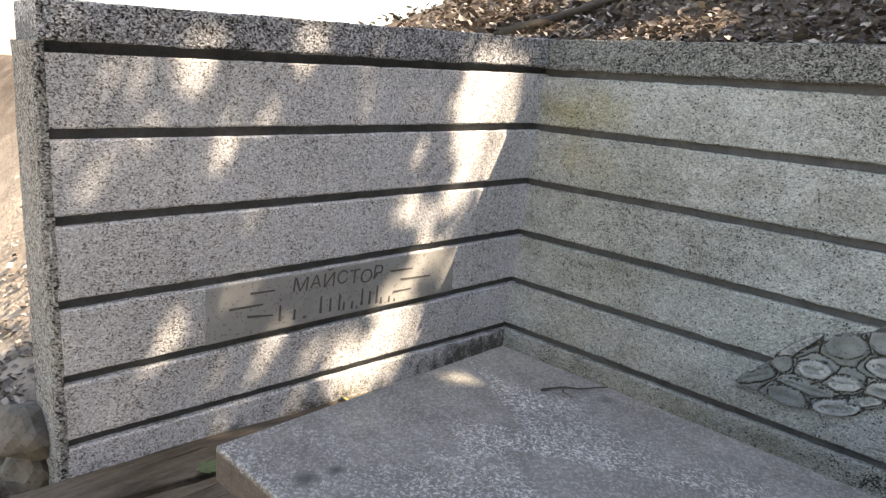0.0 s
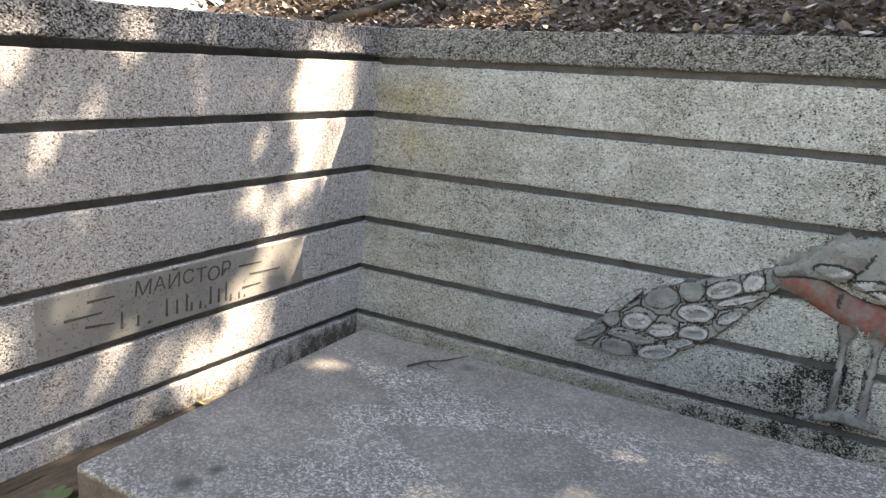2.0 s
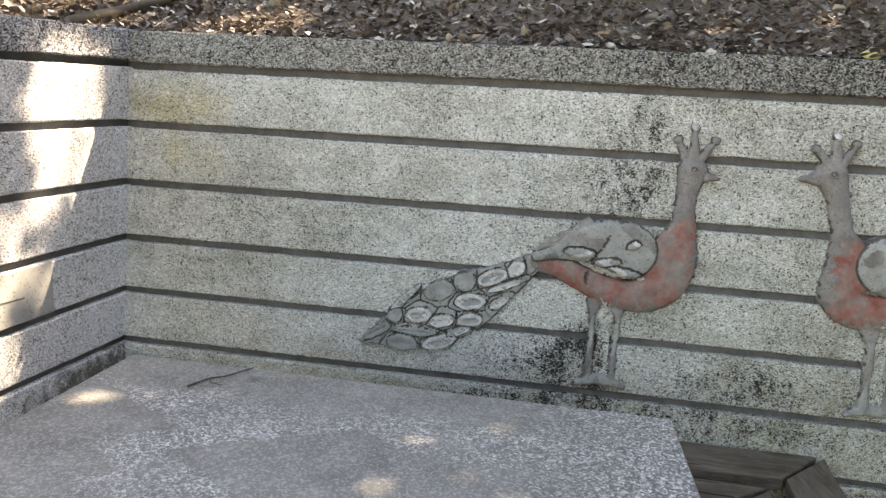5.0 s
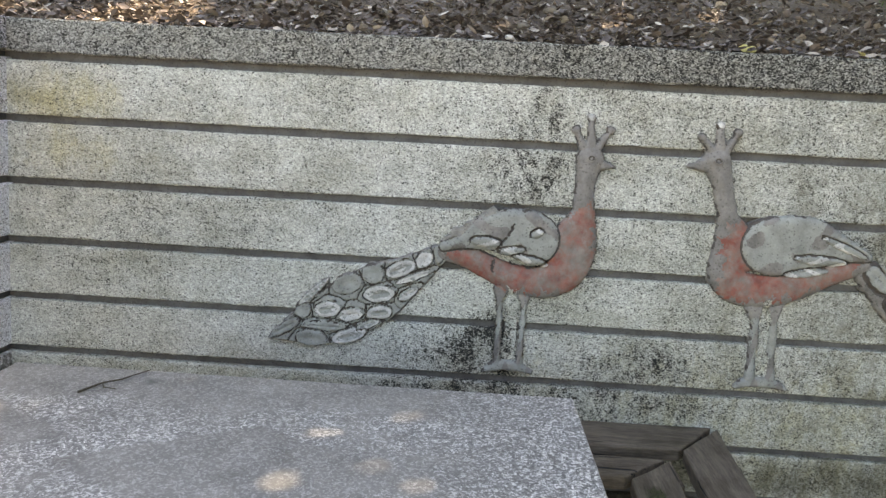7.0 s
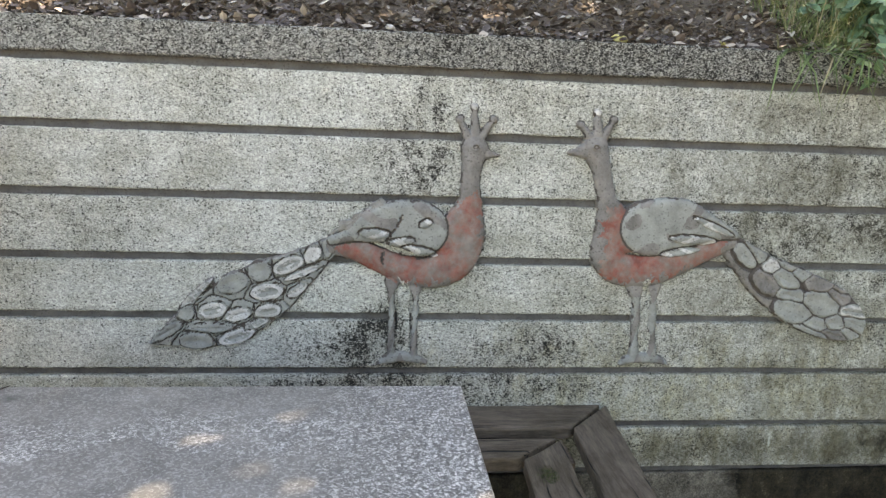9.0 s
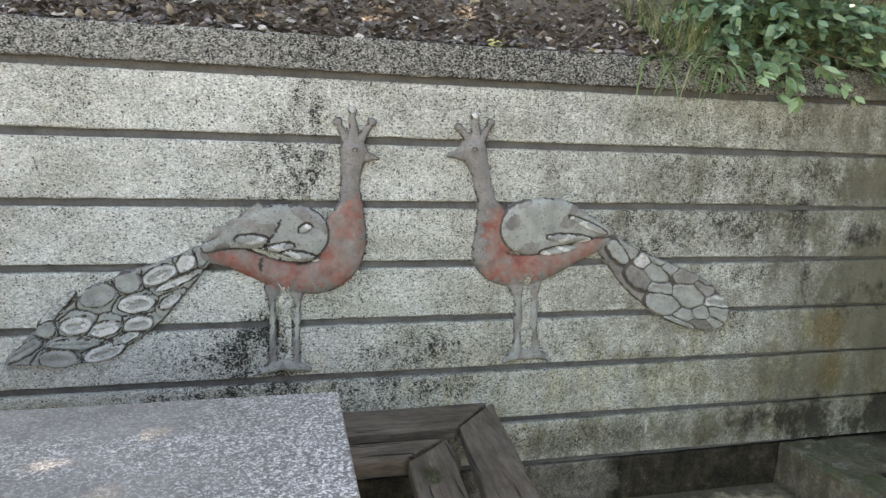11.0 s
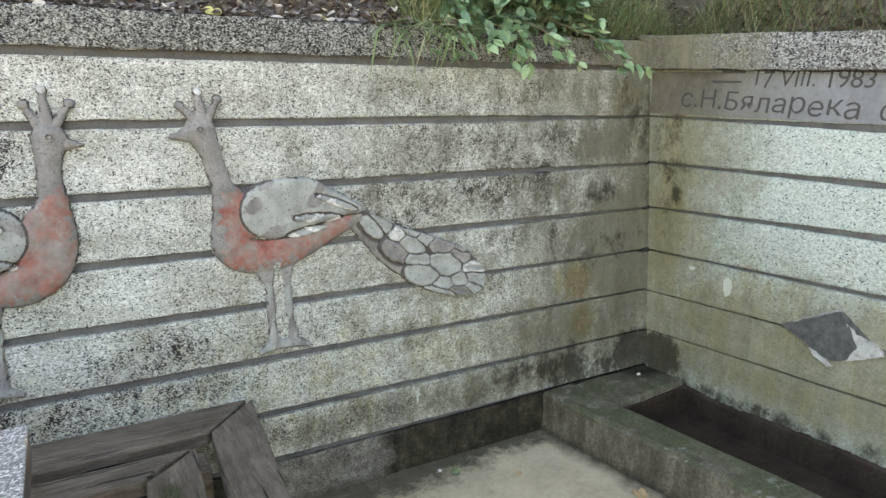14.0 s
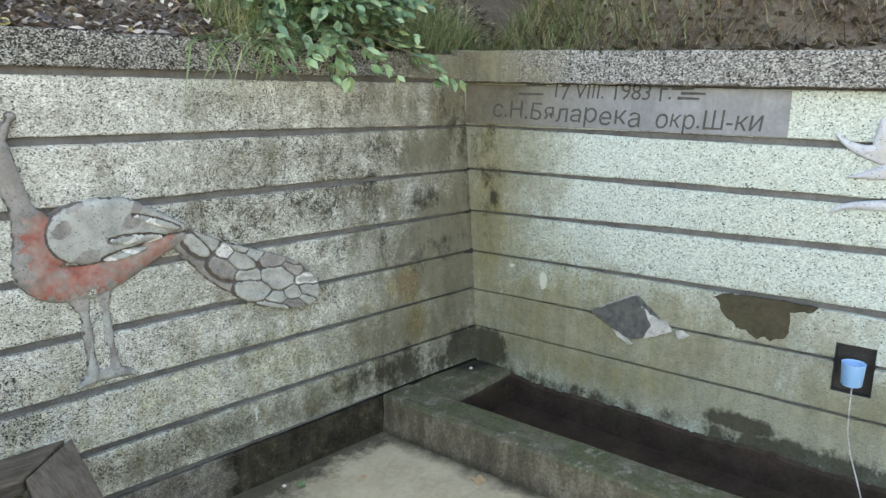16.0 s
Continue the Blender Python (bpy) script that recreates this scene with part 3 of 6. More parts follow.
GREEN = leafy("green_leaves", [(0.0, (0.07, 0.145, 0.06)), (0.45, (0.16, 0.275, 0.125)), (0.85, (0.26, 0.39, 0.2)), (1.0, (0.42, 0.46, 0.28))], 0.45)
DEEP_GREEN = leafy("deep_green_leaves", [(0.0, (0.045, 0.105, 0.058)), (0.5, (0.12, 0.235, 0.135)), (0.85, (0.2, 0.34, 0.21)), (1.0, (0.32, 0.44, 0.29))], 0.4)
GRASS = leafy("grass_blades", [(0.0, (0.08, 0.135, 0.05)), (0.55, (0.17, 0.25, 0.1)), (0.8, (0.28, 0.3, 0.16)), (1.0, (0.42, 0.38, 0.25))], 0.6)
DRY = leafy("dry_stems", [(0.0, (0.075, 0.054, 0.036)), (0.6, (0.19, 0.152, 0.1)), (1.0, (0.36, 0.3, 0.21))], 0.8)
BARK = mossy("bark", (0.03, 0.024, 0.02), (0.11, 0.09, 0.07), 0.2)
def see_through(name, front, glow):
    """Thin leaves that pass part of the light."""
    m = Mat(name, 0.6)
    n = m.t.nodes.new("ShaderNodeNewGeometry")
    m.done(m.ramp(n.outputs["Random Per Island"], front))
    tr = m.t.nodes.new("ShaderNodeBsdfTranslucent")
    tr.inputs["Color"].default_value = (*glow, 1)
    mx = m.t.nodes.new("ShaderNodeMixShader")
    mx.inputs[0].default_value = 0.5
    m.t.links.new(m.b.outputs[0], mx.inputs[1])
    m.t.links.new(tr.outputs[0], mx.inputs[2])
    m.t.links.new(mx.outputs[0], m.t.nodes["Material Output"].inputs["Surface"])
    return m.m


CANOPY = see_through("canopy_leaves", [(0.0, (0.06, 0.1, 0.03)), (1.0, (0.13, 0.18, 0.06))], (0.34, 0.4, 0.16))

# ---- walls ----
BATTER = 0.07
GH = 0.028      # groove height
GD = 0.024     # groove depth
# groove lines: height at the corner and rise per metre along each wall, from the cap down
BACK = [(1.665, 0), (1.4445, 0), (1.219, 0), (1.001, 0), (0.792, 0), (0.588, 0), (0.376, 0), (0.19, 0)]
LEFT = [(1.668, -0.042), (1.4445, -0.034), (1.219, -0.031), (1.001, -0.036), (0.792, -0.038), (0.588, -0.03), (0.376, -0.03), (0.19, -0.02)]
RIGHT = [(1.668, -0.030), (1.4445, -0.018), (1.225, -0.004), (1.006, 0.02), (0.79, 0.012), (0.580, 0.017), (0.376, 0.01), (0.16, 0.0)]


class Wall:
    """A straight wall: origin at the corner's foot, a way along it and one into the court."""

    def __init__(self, name, origin, way, inward, length, lines, top, batter=0.0, thick=0.17, start=0.0, proud=0.012):
        self.proud = proud
        self.o, self.w, self.n = Vector(origin), Vector(way).normalized(), Vector(inward).normalized()
        self.length, self.lines, self.top, self.batter, self.thick, self.start, self.name = length, lines, top, batter, thick, start, name

    def at(self, s, z, out=0.0):
        return self.o + self.w * s + self.n * (out - self.batter * z) + Vector((0, 0, z))

    def line(self, k, s):
        z, rise = self.lines[k] if k >= 0 else self.top
        return z + rise * s

    def half(self, k, s):
        """Half a groove's height: grooves close up towards the wet corner."""
        near = self.length - 0.2 - s if self.name == "wall_back" else s if self.name == "wall_right" else 9.0
        t = max(0.0, min(1.0, near / (0.9 if k < 4 else 1.6)))
        slim = 0.5 if self.name == "wall_right" and k >= 5 else 1.0
        return GH / 2 * (0.3 + 0.7 * t) * slim

    def band(self, name, zlo, zhi, mat, parent, out, deep, seed, wear=0.0022, step=0.02, bev=0.0045, ends=None):
        """A course along the whole wall; zlo and zhi are functions of the way along it."""
        s0, s1 = ends or (self.start, self.length)
        n = max(2, int((s1 - s0) / step))
        verts, faces = [], []
        for i in range(n + 1):
            s = s0 + (s1 - s0) * i / n
            a, b = zlo(s), zhi(s)
            j = [wear * (noise.noise(Vector((s * 11, seed * 7.3 + q * 3.1, seed))) + 0.8 * noise.noise(Vector((s * 38, seed * 5.1 + q * 2.3, 4)))) for q in range(6)]
            # small pieces broken off the lower arris
            j[0] += 5 * wear * max(0.0, noise.noise(Vector((s * 17, seed * 3.7, 9))) - 0.42)
            ring = [(a + j[0], -deep), (a + j[0], out - bev), (a + bev + j[1], out + j[2] * 0.6), ((a + b) / 2, out + j[3] * 0.8),
                    (b - bev + j[4], out + j[2] * 0.6), (b + j[5], out - bev), (b + j[5], -deep)]
            verts += [self.at(s, z, o) for z, o in ring]
        m = 7
        for i in range(n):
            for q in range(m):
                faces.append((i * m + q, i * m + (q + 1) % m, (i + 1) * m + (q + 1) % m, (i + 1) * m + q))
        faces.append(tuple(range(m))[::-1])
        faces.append(tuple(n * m + q for q in range(m)))
        bm = bmesh.new()
        vs = [bm.verts.new(v) for v in verts]
        for f in faces:
            bm.faces.new([vs[q] for q in f]).material_index = 1 if len(f) == m and isinstance(mat, list) else 0
        return part(name, bm, mat, parent)


NICHE_S, NICHE_Z = (1.672, 1.805), (0.49, 0.676)     # the spout's opening in the right wall


def build_wall(w, label, n_lines, face, cap, base):
    core = w.band(w.name, lambda s: -0.3, lambda s: w.line(-1, s) - 0.05, [GROOVE, face], None, -GD, w.thick, 0, wear=0.001)
    tagged(core, label, "wall", kind="structure")
    g = GH / 2
    w.band("cap", lambda s: w.line(0, s) + (g if w.proud < 0.03 else -0.004), lambda s: w.line(-1, s), cap, core, w.proud, w.thick + 0.015, 1, wear=0.004)
    for k in range(n_lines - 1):
        if w.name == "wall_right" and k in (4, 5):
            # the courses break off at the spout's opening
            lo, hi = (lambda s, k=k: w.line(k + 1, s) + w.half(k + 1, s)), (lambda s, k=k: w.line(k, s) - w.half(k, s))
            w.band("course", lo, hi, face, core, 0.0, GD + 0.01, k + 2, ends=(w.start, NICHE_S[0]))
            w.band("course", lo, hi, face, core, 0.0, GD + 0.01, k + 2, ends=(NICHE_S[1], w.length))
            lo, hi = ((lambda s: NICHE_Z[1]), hi) if k == 4 else (lo, (lambda s: NICHE_Z[0]))
            w.band("course", lo, hi, face, core, 0.0, GD + 0.01, k + 2, ends=NICHE_S)
            continue
        w.band("course", lambda s, k=k: w.line(k + 1, s) + w.half(k + 1, s), lambda s, k=k: w.line(k, s) - w.half(k, s), face, core, 0.0, GD + 0.01, k + 2)
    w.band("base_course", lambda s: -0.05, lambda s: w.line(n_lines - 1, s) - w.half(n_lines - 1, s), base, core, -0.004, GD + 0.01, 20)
    return core


W_BACK = Wall("wall_back", (-0.05, 0, 0), (1, 0, 0), (0, -1, 0), 4.85, BACK, (1.795, 0), BATTER, 0.2, 0.0)
W_LEFT = Wall("wall_left", (0, 0, 0), (-0.105, -1, 0), (1, -0.105, 0), 1.68, LEFT, (1.79, -0.05), 0.0, 0.27, -0.16)
W_RIGHT = Wall("wall_right", (4.661, 0, 0), (0.108, -1, 0), (-1, -0.108, 0), 3.4, RIGHT, (1.815, -0.045), 0.0, 0.2, -0.16, 0.048)
END_LEFT = wash("rough_end", (0.8, 0.81, 0.78), 0.58, 150, spread=0.4, pale=0.7, lo=0.3)


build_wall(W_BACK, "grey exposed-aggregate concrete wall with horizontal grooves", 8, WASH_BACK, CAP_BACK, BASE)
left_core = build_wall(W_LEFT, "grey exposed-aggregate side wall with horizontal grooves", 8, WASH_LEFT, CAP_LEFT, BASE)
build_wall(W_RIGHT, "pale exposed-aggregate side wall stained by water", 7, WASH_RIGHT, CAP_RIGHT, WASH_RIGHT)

bm = bmesh.new()
rows = []
for i in range(41):
    z = -0.05 + 1.76 * i / 40
    z = min(z, W_LEFT.line(0, 1.65) + GH / 2 - 0.002)
    w = [0.006 * noise.noise(Vector((z * 12, q * 3.7, 2))) + 0.003 * noise.noise(Vector((z * 50, q * 3.7, 2))) for q in range(4)]
    rows.append([bm.verts.new(W_LEFT.at(p, z, o)) for p, o in ((1.662 + w[0], -0.032), (1.666 + w[0], 0.002 + 0.3 * w[1]), (1.684 + w[2], 0.0 + 0.3 * w[1]), (1.692 + w[2], -0.01 + w[3]), (1.692 + w[3], -0.285 + w[1]), (1.662, -0.285))])
for p, q in zip(rows, rows[1:]):
    for k in range(6):
        bm.faces.new((p[k], p[(k + 1) % 6], q[(k + 1) % 6], q[k]))
bm.faces.new(rows[0])
bm.faces.new(rows[-1][::-1])
part("end_post", bm, END_LEFT, left_core)

# ---- floor of the court ----
def inner_left(y):
    return 0.105 * y


def inner_right(y):
    return 4.661 - 0.108 * y


tagged(part("floor", slab_bm([(inner_left(-4) - 0.1, -4), (inner_right(-4) + 0.05, -4), (inner_right(0.02) + 0.05, 0.02), (-0.05, 0.02)], -0.06, 0.0, 0.0), SILT),
       "pale silty concrete floor, wet along the wall", "floor", kind="structure")

# ---- table ----
TZ = 0.805
table = tagged(root("table", (1.24, -1.08, 0)), "grey terrazzo concrete table with a thick slab top", "table")
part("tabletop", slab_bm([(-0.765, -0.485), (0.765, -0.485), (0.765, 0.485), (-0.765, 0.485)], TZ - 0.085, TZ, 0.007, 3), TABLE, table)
part("pedestal", slab_bm([(-0.42, -0.17), (0.42, -0.17), (0.42, 0.17), (-0.42, 0.17)], -0.01, TZ - 0.085, 0.012, 2), TROUGH, table)

# ---- bench along three walls ----
bench = tagged(root("corner_bench"), "weathered grey wooden plank bench mitred along the walls", "bench")


def plank(pts, mat, z0=0.402, z1=0.45, seed=0, tilt=0.0):
    bm = slab_bm(pts, z0, z1, 0.007, 2, cuts=7, rough=0.0035, seed=seed)
    for v in bm.verts:
        v.co.z += tilt * (v.co.x - pts[0][0])
    return part("plank", bm, mat, bench)


plank([(0.03, 0.025), (2.63, 0.025), (2.458, -0.165), (0.2, -0.185)], WOOD_X, z0=0.414, z1=0.462, seed=1)
plank([(0.25, -0.205), (2.395, -0.224), (2.236, -0.358), (0.4, -0.362)], WOOD_X, z0=0.408, z1=0.456, seed=2)
plank([(2.647, 0.012), (2.47, -0.168), (2.35, -1.5), (2.505, -1.5)], WOOD_Y, z0=0.418, z1=0.466, seed=3)
plank([(2.408, -0.238), (2.248, -0.369), (2.18, -1.5), (2.325, -1.5)], WOOD_Y, z0=0.41, z1=0.458, seed=4)
plank([(-0.01, -0.01), (0.135, -0.15), (0.04, -1.41), (-0.03, -1.84), (-0.17, -1.84), (-0.14, -1.3)], WOOD_Y, seed=5)
plank([(0.16, -0.18), (0.33, -0.345), (0.22, -1.8), (0.0, -1.8), (0.058, -1.41)], WOOD_Y, z0=0.394, z1=0.44, seed=6)
for x, y in [(0.12, -1.5), (0.15, -0.25), (1.25, -0.17), (2.38, -0.25), (2.38, -1.3)]:
    part("leg", slab_bm([(x - 0.06, y - 0.06), (x + 0.06, y - 0.06), (x + 0.06, y + 0.06), (x - 0.06, y + 0.06)], -0.01, 0.412, 0.006, 1), WOOD_X, bench)

# ---- water trough ----
RIM = 0.19
trough = tagged(root("water_trough"), "mossy wet concrete water trough along the wall", "trough")


def outer_x(y):
    return 3.985 - 0.13 * y


def rim_x(y):
    return 4.17 - 0.134 * y


def worn_slab(pts, z0, z1, seed, cuts=6, bevel=0.022, rough=0.008):
    return slab_bm(pts, z0, z1, bevel, 3, cuts=cuts, rough=rough, seed=seed)


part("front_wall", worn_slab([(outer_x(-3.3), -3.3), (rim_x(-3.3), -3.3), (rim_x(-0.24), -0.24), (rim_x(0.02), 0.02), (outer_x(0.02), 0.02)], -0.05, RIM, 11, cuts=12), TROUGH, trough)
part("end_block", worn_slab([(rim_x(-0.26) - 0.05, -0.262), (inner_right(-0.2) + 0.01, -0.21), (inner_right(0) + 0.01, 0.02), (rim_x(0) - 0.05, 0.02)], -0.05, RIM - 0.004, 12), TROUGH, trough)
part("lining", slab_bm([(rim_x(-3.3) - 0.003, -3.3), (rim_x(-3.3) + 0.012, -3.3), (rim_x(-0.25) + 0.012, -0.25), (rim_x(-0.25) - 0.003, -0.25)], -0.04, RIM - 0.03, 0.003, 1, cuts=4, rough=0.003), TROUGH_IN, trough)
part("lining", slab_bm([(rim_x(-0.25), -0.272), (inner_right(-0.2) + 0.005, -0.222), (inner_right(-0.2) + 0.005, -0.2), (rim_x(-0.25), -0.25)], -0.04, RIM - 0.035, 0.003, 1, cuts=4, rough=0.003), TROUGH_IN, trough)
def damp_line(s):
    """The ragged top of the black lining along the wall."""
    return 0.15 + 0.022 * noise.noise(Vector((s * 3.1, 1, 4))) + 0.007 * noise.noise(Vector((s * 19, 3, 4))) + 0.009 * noise.noise(Vector((s * 71, 3, 9)))


bm = bmesh.new()
rows = []
for i in range(181):
    q = 0.2 + 3.1 * i / 180
    h = damp_line(q)
    rows.append([bm.verts.new(W_RIGHT.at(q, z, o)) for z, o in ((-0.04, 0.02), (h * 0.5, 0.018 + 0.008 * noise.noise(Vector((q * 9, 0, 0)))), (h - 0.012, 0.016), (h, -0.006))])
for p, q in zip(rows, rows[1:]):
    for k in range(3):
        bm.faces.new((p[k], p[k + 1], q[k + 1], q[k]))
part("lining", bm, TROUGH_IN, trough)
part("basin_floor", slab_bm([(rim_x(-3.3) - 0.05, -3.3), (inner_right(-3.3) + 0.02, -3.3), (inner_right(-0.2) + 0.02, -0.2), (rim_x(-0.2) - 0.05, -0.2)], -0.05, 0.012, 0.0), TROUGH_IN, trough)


# ---- reliefs ----
def chain(X, Z, pts):
    """Distance to a line of discs of changing radius, (x, z, r)."""
    best = np.full(X.shape, 9.0)
    for (x0, z0, r0), (x1, z1, r1) in zip(pts, pts[1:]):
        dx, dz = x1 - x0, z1 - z0
        k = np.clip(((X - x0) * dx + (Z - z0) * dz) / (dx * dx + dz * dz), 0, 1)
        best = np.minimum(best, np.hypot(X - x0 - k * dx, Z - z0 - k * dz) - (r0 + k * (r1 - r0)))
    return best


def flow(pts, n=5):
    """The same line of discs, rounded between its points."""
    out = []
    for i in range(len(pts) - 1):
        a, b, c, d = (np.array(pts[max(0, min(len(pts) - 1, i + k))]) for k in (-1, 0, 1, 2))
        for t in np.arange(n) / n:
            out.append(tuple(0.5 * (2 * b + (c - a) * t + (2 * a - 5 * b + 4 * c - d) * t ** 2 + (3 * b - a - 3 * c + d) * t ** 3)))
    return out + [pts[-1]]


def oval(X, Z, x, z, rx, rz, turn=0.0):
    c, s = math.cos(radians(turn)), math.sin(radians(turn))
    p, q = (X - x) * c + (Z - z) * s, -(X - x) * s + (Z - z) * c
    k0 = np.hypot(p / rx, q / rz)
    k1 = np.hypot(p / rx ** 2, q / rz ** 2) + 1e-9
    return k0 * (k0 - 1) / k1


def relief(name, wall, shift, shape, bounds, mats, label, category, cell=0.0029, sign=1):
    """A cast relief on a wall. shape(X, Z) gives the outline's distance, the height and the paint."""
    x0, x1, z0, z1 = bounds
    X, Z = np.meshgrid(np.arange(x0, x1, cell), np.arange(z0, z1, cell))
    d = shape(X, Z)[0]
    gz, gx = np.gradient(d, cell)
    near = np.abs(d) < 0.5 * cell
    X, Z = X - np.where(near, d * gx, 0), Z - np.where(near, d * gz, 0)
    inside = d < 0.5 * cell
    d, h, _ = shape(X, Z)
    h = np.where(near, 0.004, h)
    ids = -np.ones(X.shape, int)
    ids[inside] = np.arange(inside.sum())
    verts = [wall.at(shift + sign * x, z, o) for x, z, o in zip(X[inside], Z[inside], h[inside])]
    faces, edges = [], {}
    for j in range(X.shape[0] - 1):
        for i in range(X.shape[1] - 1):
            q = [ids[j, i], ids[j, i + 1], ids[j + 1, i + 1], ids[j + 1, i]]
            q = [int(v) for v in q if v >= 0]
            if len(q) >= 3:
                q = q if sign > 0 else q[::-1]
                faces.append(tuple(q))
                for a, b in zip(q, q[1:] + q[:1]):
                    if (b, a) in edges:
                        del edges[(b, a)]
                    else:
                        edges[(a, b)] = True
    top = len(faces)
    xs_, zs_ = X[inside], Z[inside]
    low = {}
    for a, b in edges:
        for v in (a, b):
            if v not in low:
                low[v] = len(verts)
                verts.append(wall.at(shift + sign * xs_[v], zs_[v], -0.03))
        faces.append((b, a, low[a], low[b]))
    ob = mesh_object(name, verts, faces, mats, smooth=True)
    cx = np.array([np.mean(xs_[list(f)]) for f in faces[:top]])
    cz = np.array([np.mean(zs_[list(f)]) for f in faces[:top]])
    paint = shape(cx, cz)[2].astype(int).tolist() + [0] * (len(faces) - top)
    ob.data.polygons.foreach_set("material_index", paint)
    ob.data.update()
    return tagged(ob, label, category)


def dome(d, high, wide):
    t = np.clip(-d / wide, 0, 1)
    return high * np.sqrt(np.clip(1 - (1 - t) ** 2, 0, 1))


def bird_shape(neck, wing, hip, crest, legs, tail, feathers, slits, redzone, pale, eye, shoulder, web=(), cracks=(), scales=False):
    """Outline, height and paint of a relief bird with a long tail of oval feathers."""
    neck, tail, legs, wing = flow(neck), flow(tail), [flow(leg, 3) for leg in legs], (wing[0], flow(wing[1]))

    def shape(X, Z):
        body = np.minimum(np.minimum(chain(X, Z, neck), chain(X, Z, shoulder)), oval(X, Z, *hip))
        wings = np.minimum(oval(X, Z, *wing[0]), chain(X, Z, wing[1]))
        limbs = np.full(X.shape, 9.0)
        for a, b in zip(crest[::2], crest[1::2]):
            limbs = np.minimum(limbs, chain(X, Z, [a, b]))
            limbs = np.minimum(limbs, np.hypot(X - b[0], Z - b[1]) - (0.0165 if b[2] > 0.0075 else b[2]))
        for leg in legs:
            limbs = np.minimum(limbs, chain(X, Z, leg))
        fill = chain(X, Z, web) if web else np.full(X.shape, 9.0)
        tails = chain(X, Z, tail)
        if scales:
            for x, z, rx, rz, a in feathers:
                tails = np.minimum(tails, oval(X, Z, x, z, rx - 0.002, rz - 0.002, a))
        d = np.minimum(np.minimum(np.minimum(body, wings), np.minimum(limbs, tails)), fill) + 0.0022 * np.sin(X * 83 + 3 * np.sin(Z * 41)) * np.sin(Z * 77) + 0.0016 * np.sin(X * 260 + 4 * np.sin(Z * 150)) * np.sin(Z * 240)
        h = 0.006 + np.maximum(dome(body, 0.026, 0.05), dome(limbs, 0.014, 0.015))
        h = np.maximum(h, 0.006 + dome(tails, 0.016, 0.03))
        paint = np.where((fill < 0.002) & (limbs > -0.004), 5, 0)
        paint = np.where((limbs < 0) & (Z < 0.88) & (np.sin(Z * 31 + 2 * np.sin(X * 70)) > -0.3), 4, paint)
        wob = 0.016 * np.sin(X * 57 + 3 * np.sin(Z * 43)) + 0.008 * np.sin(X * 171 + 2 * np.sin(Z * 190)) + 0.004 * np.sin(Z * 420 + 3 * np.sin(X * 370))
        wob2 = 0.014 * np.sin(Z * 49 + 3 * np.sin(X * 51) + 2) + 0.008 * np.sin(Z * 160 + 2 * np.sin(X * 210)) + 0.004 * np.sin(X * 450 + 3 * np.sin(Z * 390))
        paint = np.where((body < 0) & redzone(X + wob, Z + wob2), 1, paint)
        h = np.where(wings < 0, 0.02 + dome(wings, 0.018, 0.03), h)
        paint = np.where(wings < 0, np.where(np.sin(X * 27 + 2 * np.sin(Z * 33)) + np.sin(Z * 41 + 2 * np.sin(X * 29) + 1) + 8 * wob > -0.75, 4, 0), paint)
        # dark line by the wing's edge, which paints in the shadow beside it
        paint = np.where(np.abs(wings + 0.003) < 0.004, np.where(body < -0.004, 3, paint), paint)
        for x, z, rx, rz, a in slits:
            s = oval(X, Z, x, z, rx, rz * 0.8, a) + 0.0012 * np.sin(X * 140 + 3 * np.sin(Z * 170))
            h = np.where((s < 0) & (wings < 0.02), h + dome(s, 0.008, 0.01), h)
            bare = np.sin(X * 61 + 2 * np.sin(Z * 83)) > 0.45
            paint = np.where((s < -0.001) & (wings < 0.02), np.where(bare, 2, 4), paint)
            ring = (s >= -0.001) & (s < 0.0055) & (wings < 0.004) & (Z > z + (X - x) * math.tan(radians(a)) - 0.006)
            h = np.where(ring, h - 0.009, h)
            paint = np.where(ring, 3, paint)
        ring = np.abs(np.hypot(X - eye[0], (Z - eye[1]) * 1.25) - 0.013) < 0.0034
        h = np.where(ring, h + 0.005, h)
        paint = np.where(np.abs(np.hypot(X - eye[0], (Z - eye[1]) * 1.25) - 0.008) < 0.0025, 3, paint)
        paint = np.where(np.hypot(X - crest[1][0], Z - crest[1][1] - 0.004) < 0.012, 2, paint)
        for c in cracks:
            k = chain(X, Z, c) + 0.003 * np.sin(X * 230 + 2 * np.sin(Z * 190))
            h = np.where(k < 0, h - 0.008, h)
            paint = np.where(k < 0, 3, paint)
        first, second = np.full(X.shape, 9.0), np.full(X.shape, 9.0)
        own = np.zeros(X.shape)
        for k, (x, z, rx, rz, a) in enumerate(feathers):
            s = oval(X, Z, x, z, rx, rz, a) + 0.002 * np.sin(X * 130 + k) * np.sin(Z * 110 + 2 * k)
            own = np.where(s < first, k, own)
            second = np.minimum(second, np.maximum(s, first))
            first = np.minimum(first, s)
        tailed = (tails < -0.004) & (body > -0.01) & (wings > 0)
        if scales:
            # flat oval feathers, each with a worn rim, laid apart from one another
            gap = second - first
            wave = 0.0012 * np.sin(X * 95 + 2 * np.sin(Z * 80))
            line = (gap < 0.0042 + wave) | (np.abs(first - 0.001) < 0.0014 + wave)
            t = np.clip(gap / 0.018, 0, 1)
            h = np.where(tailed, 0.013 + 0.013 * np.sqrt(np.clip(1 - (1 - t) ** 2, 0, 1)) * np.where(first < 0, 1.0, 0.6) - 0.004 * np.clip((-first - 0.014) / 0.02, 0, 1), h)
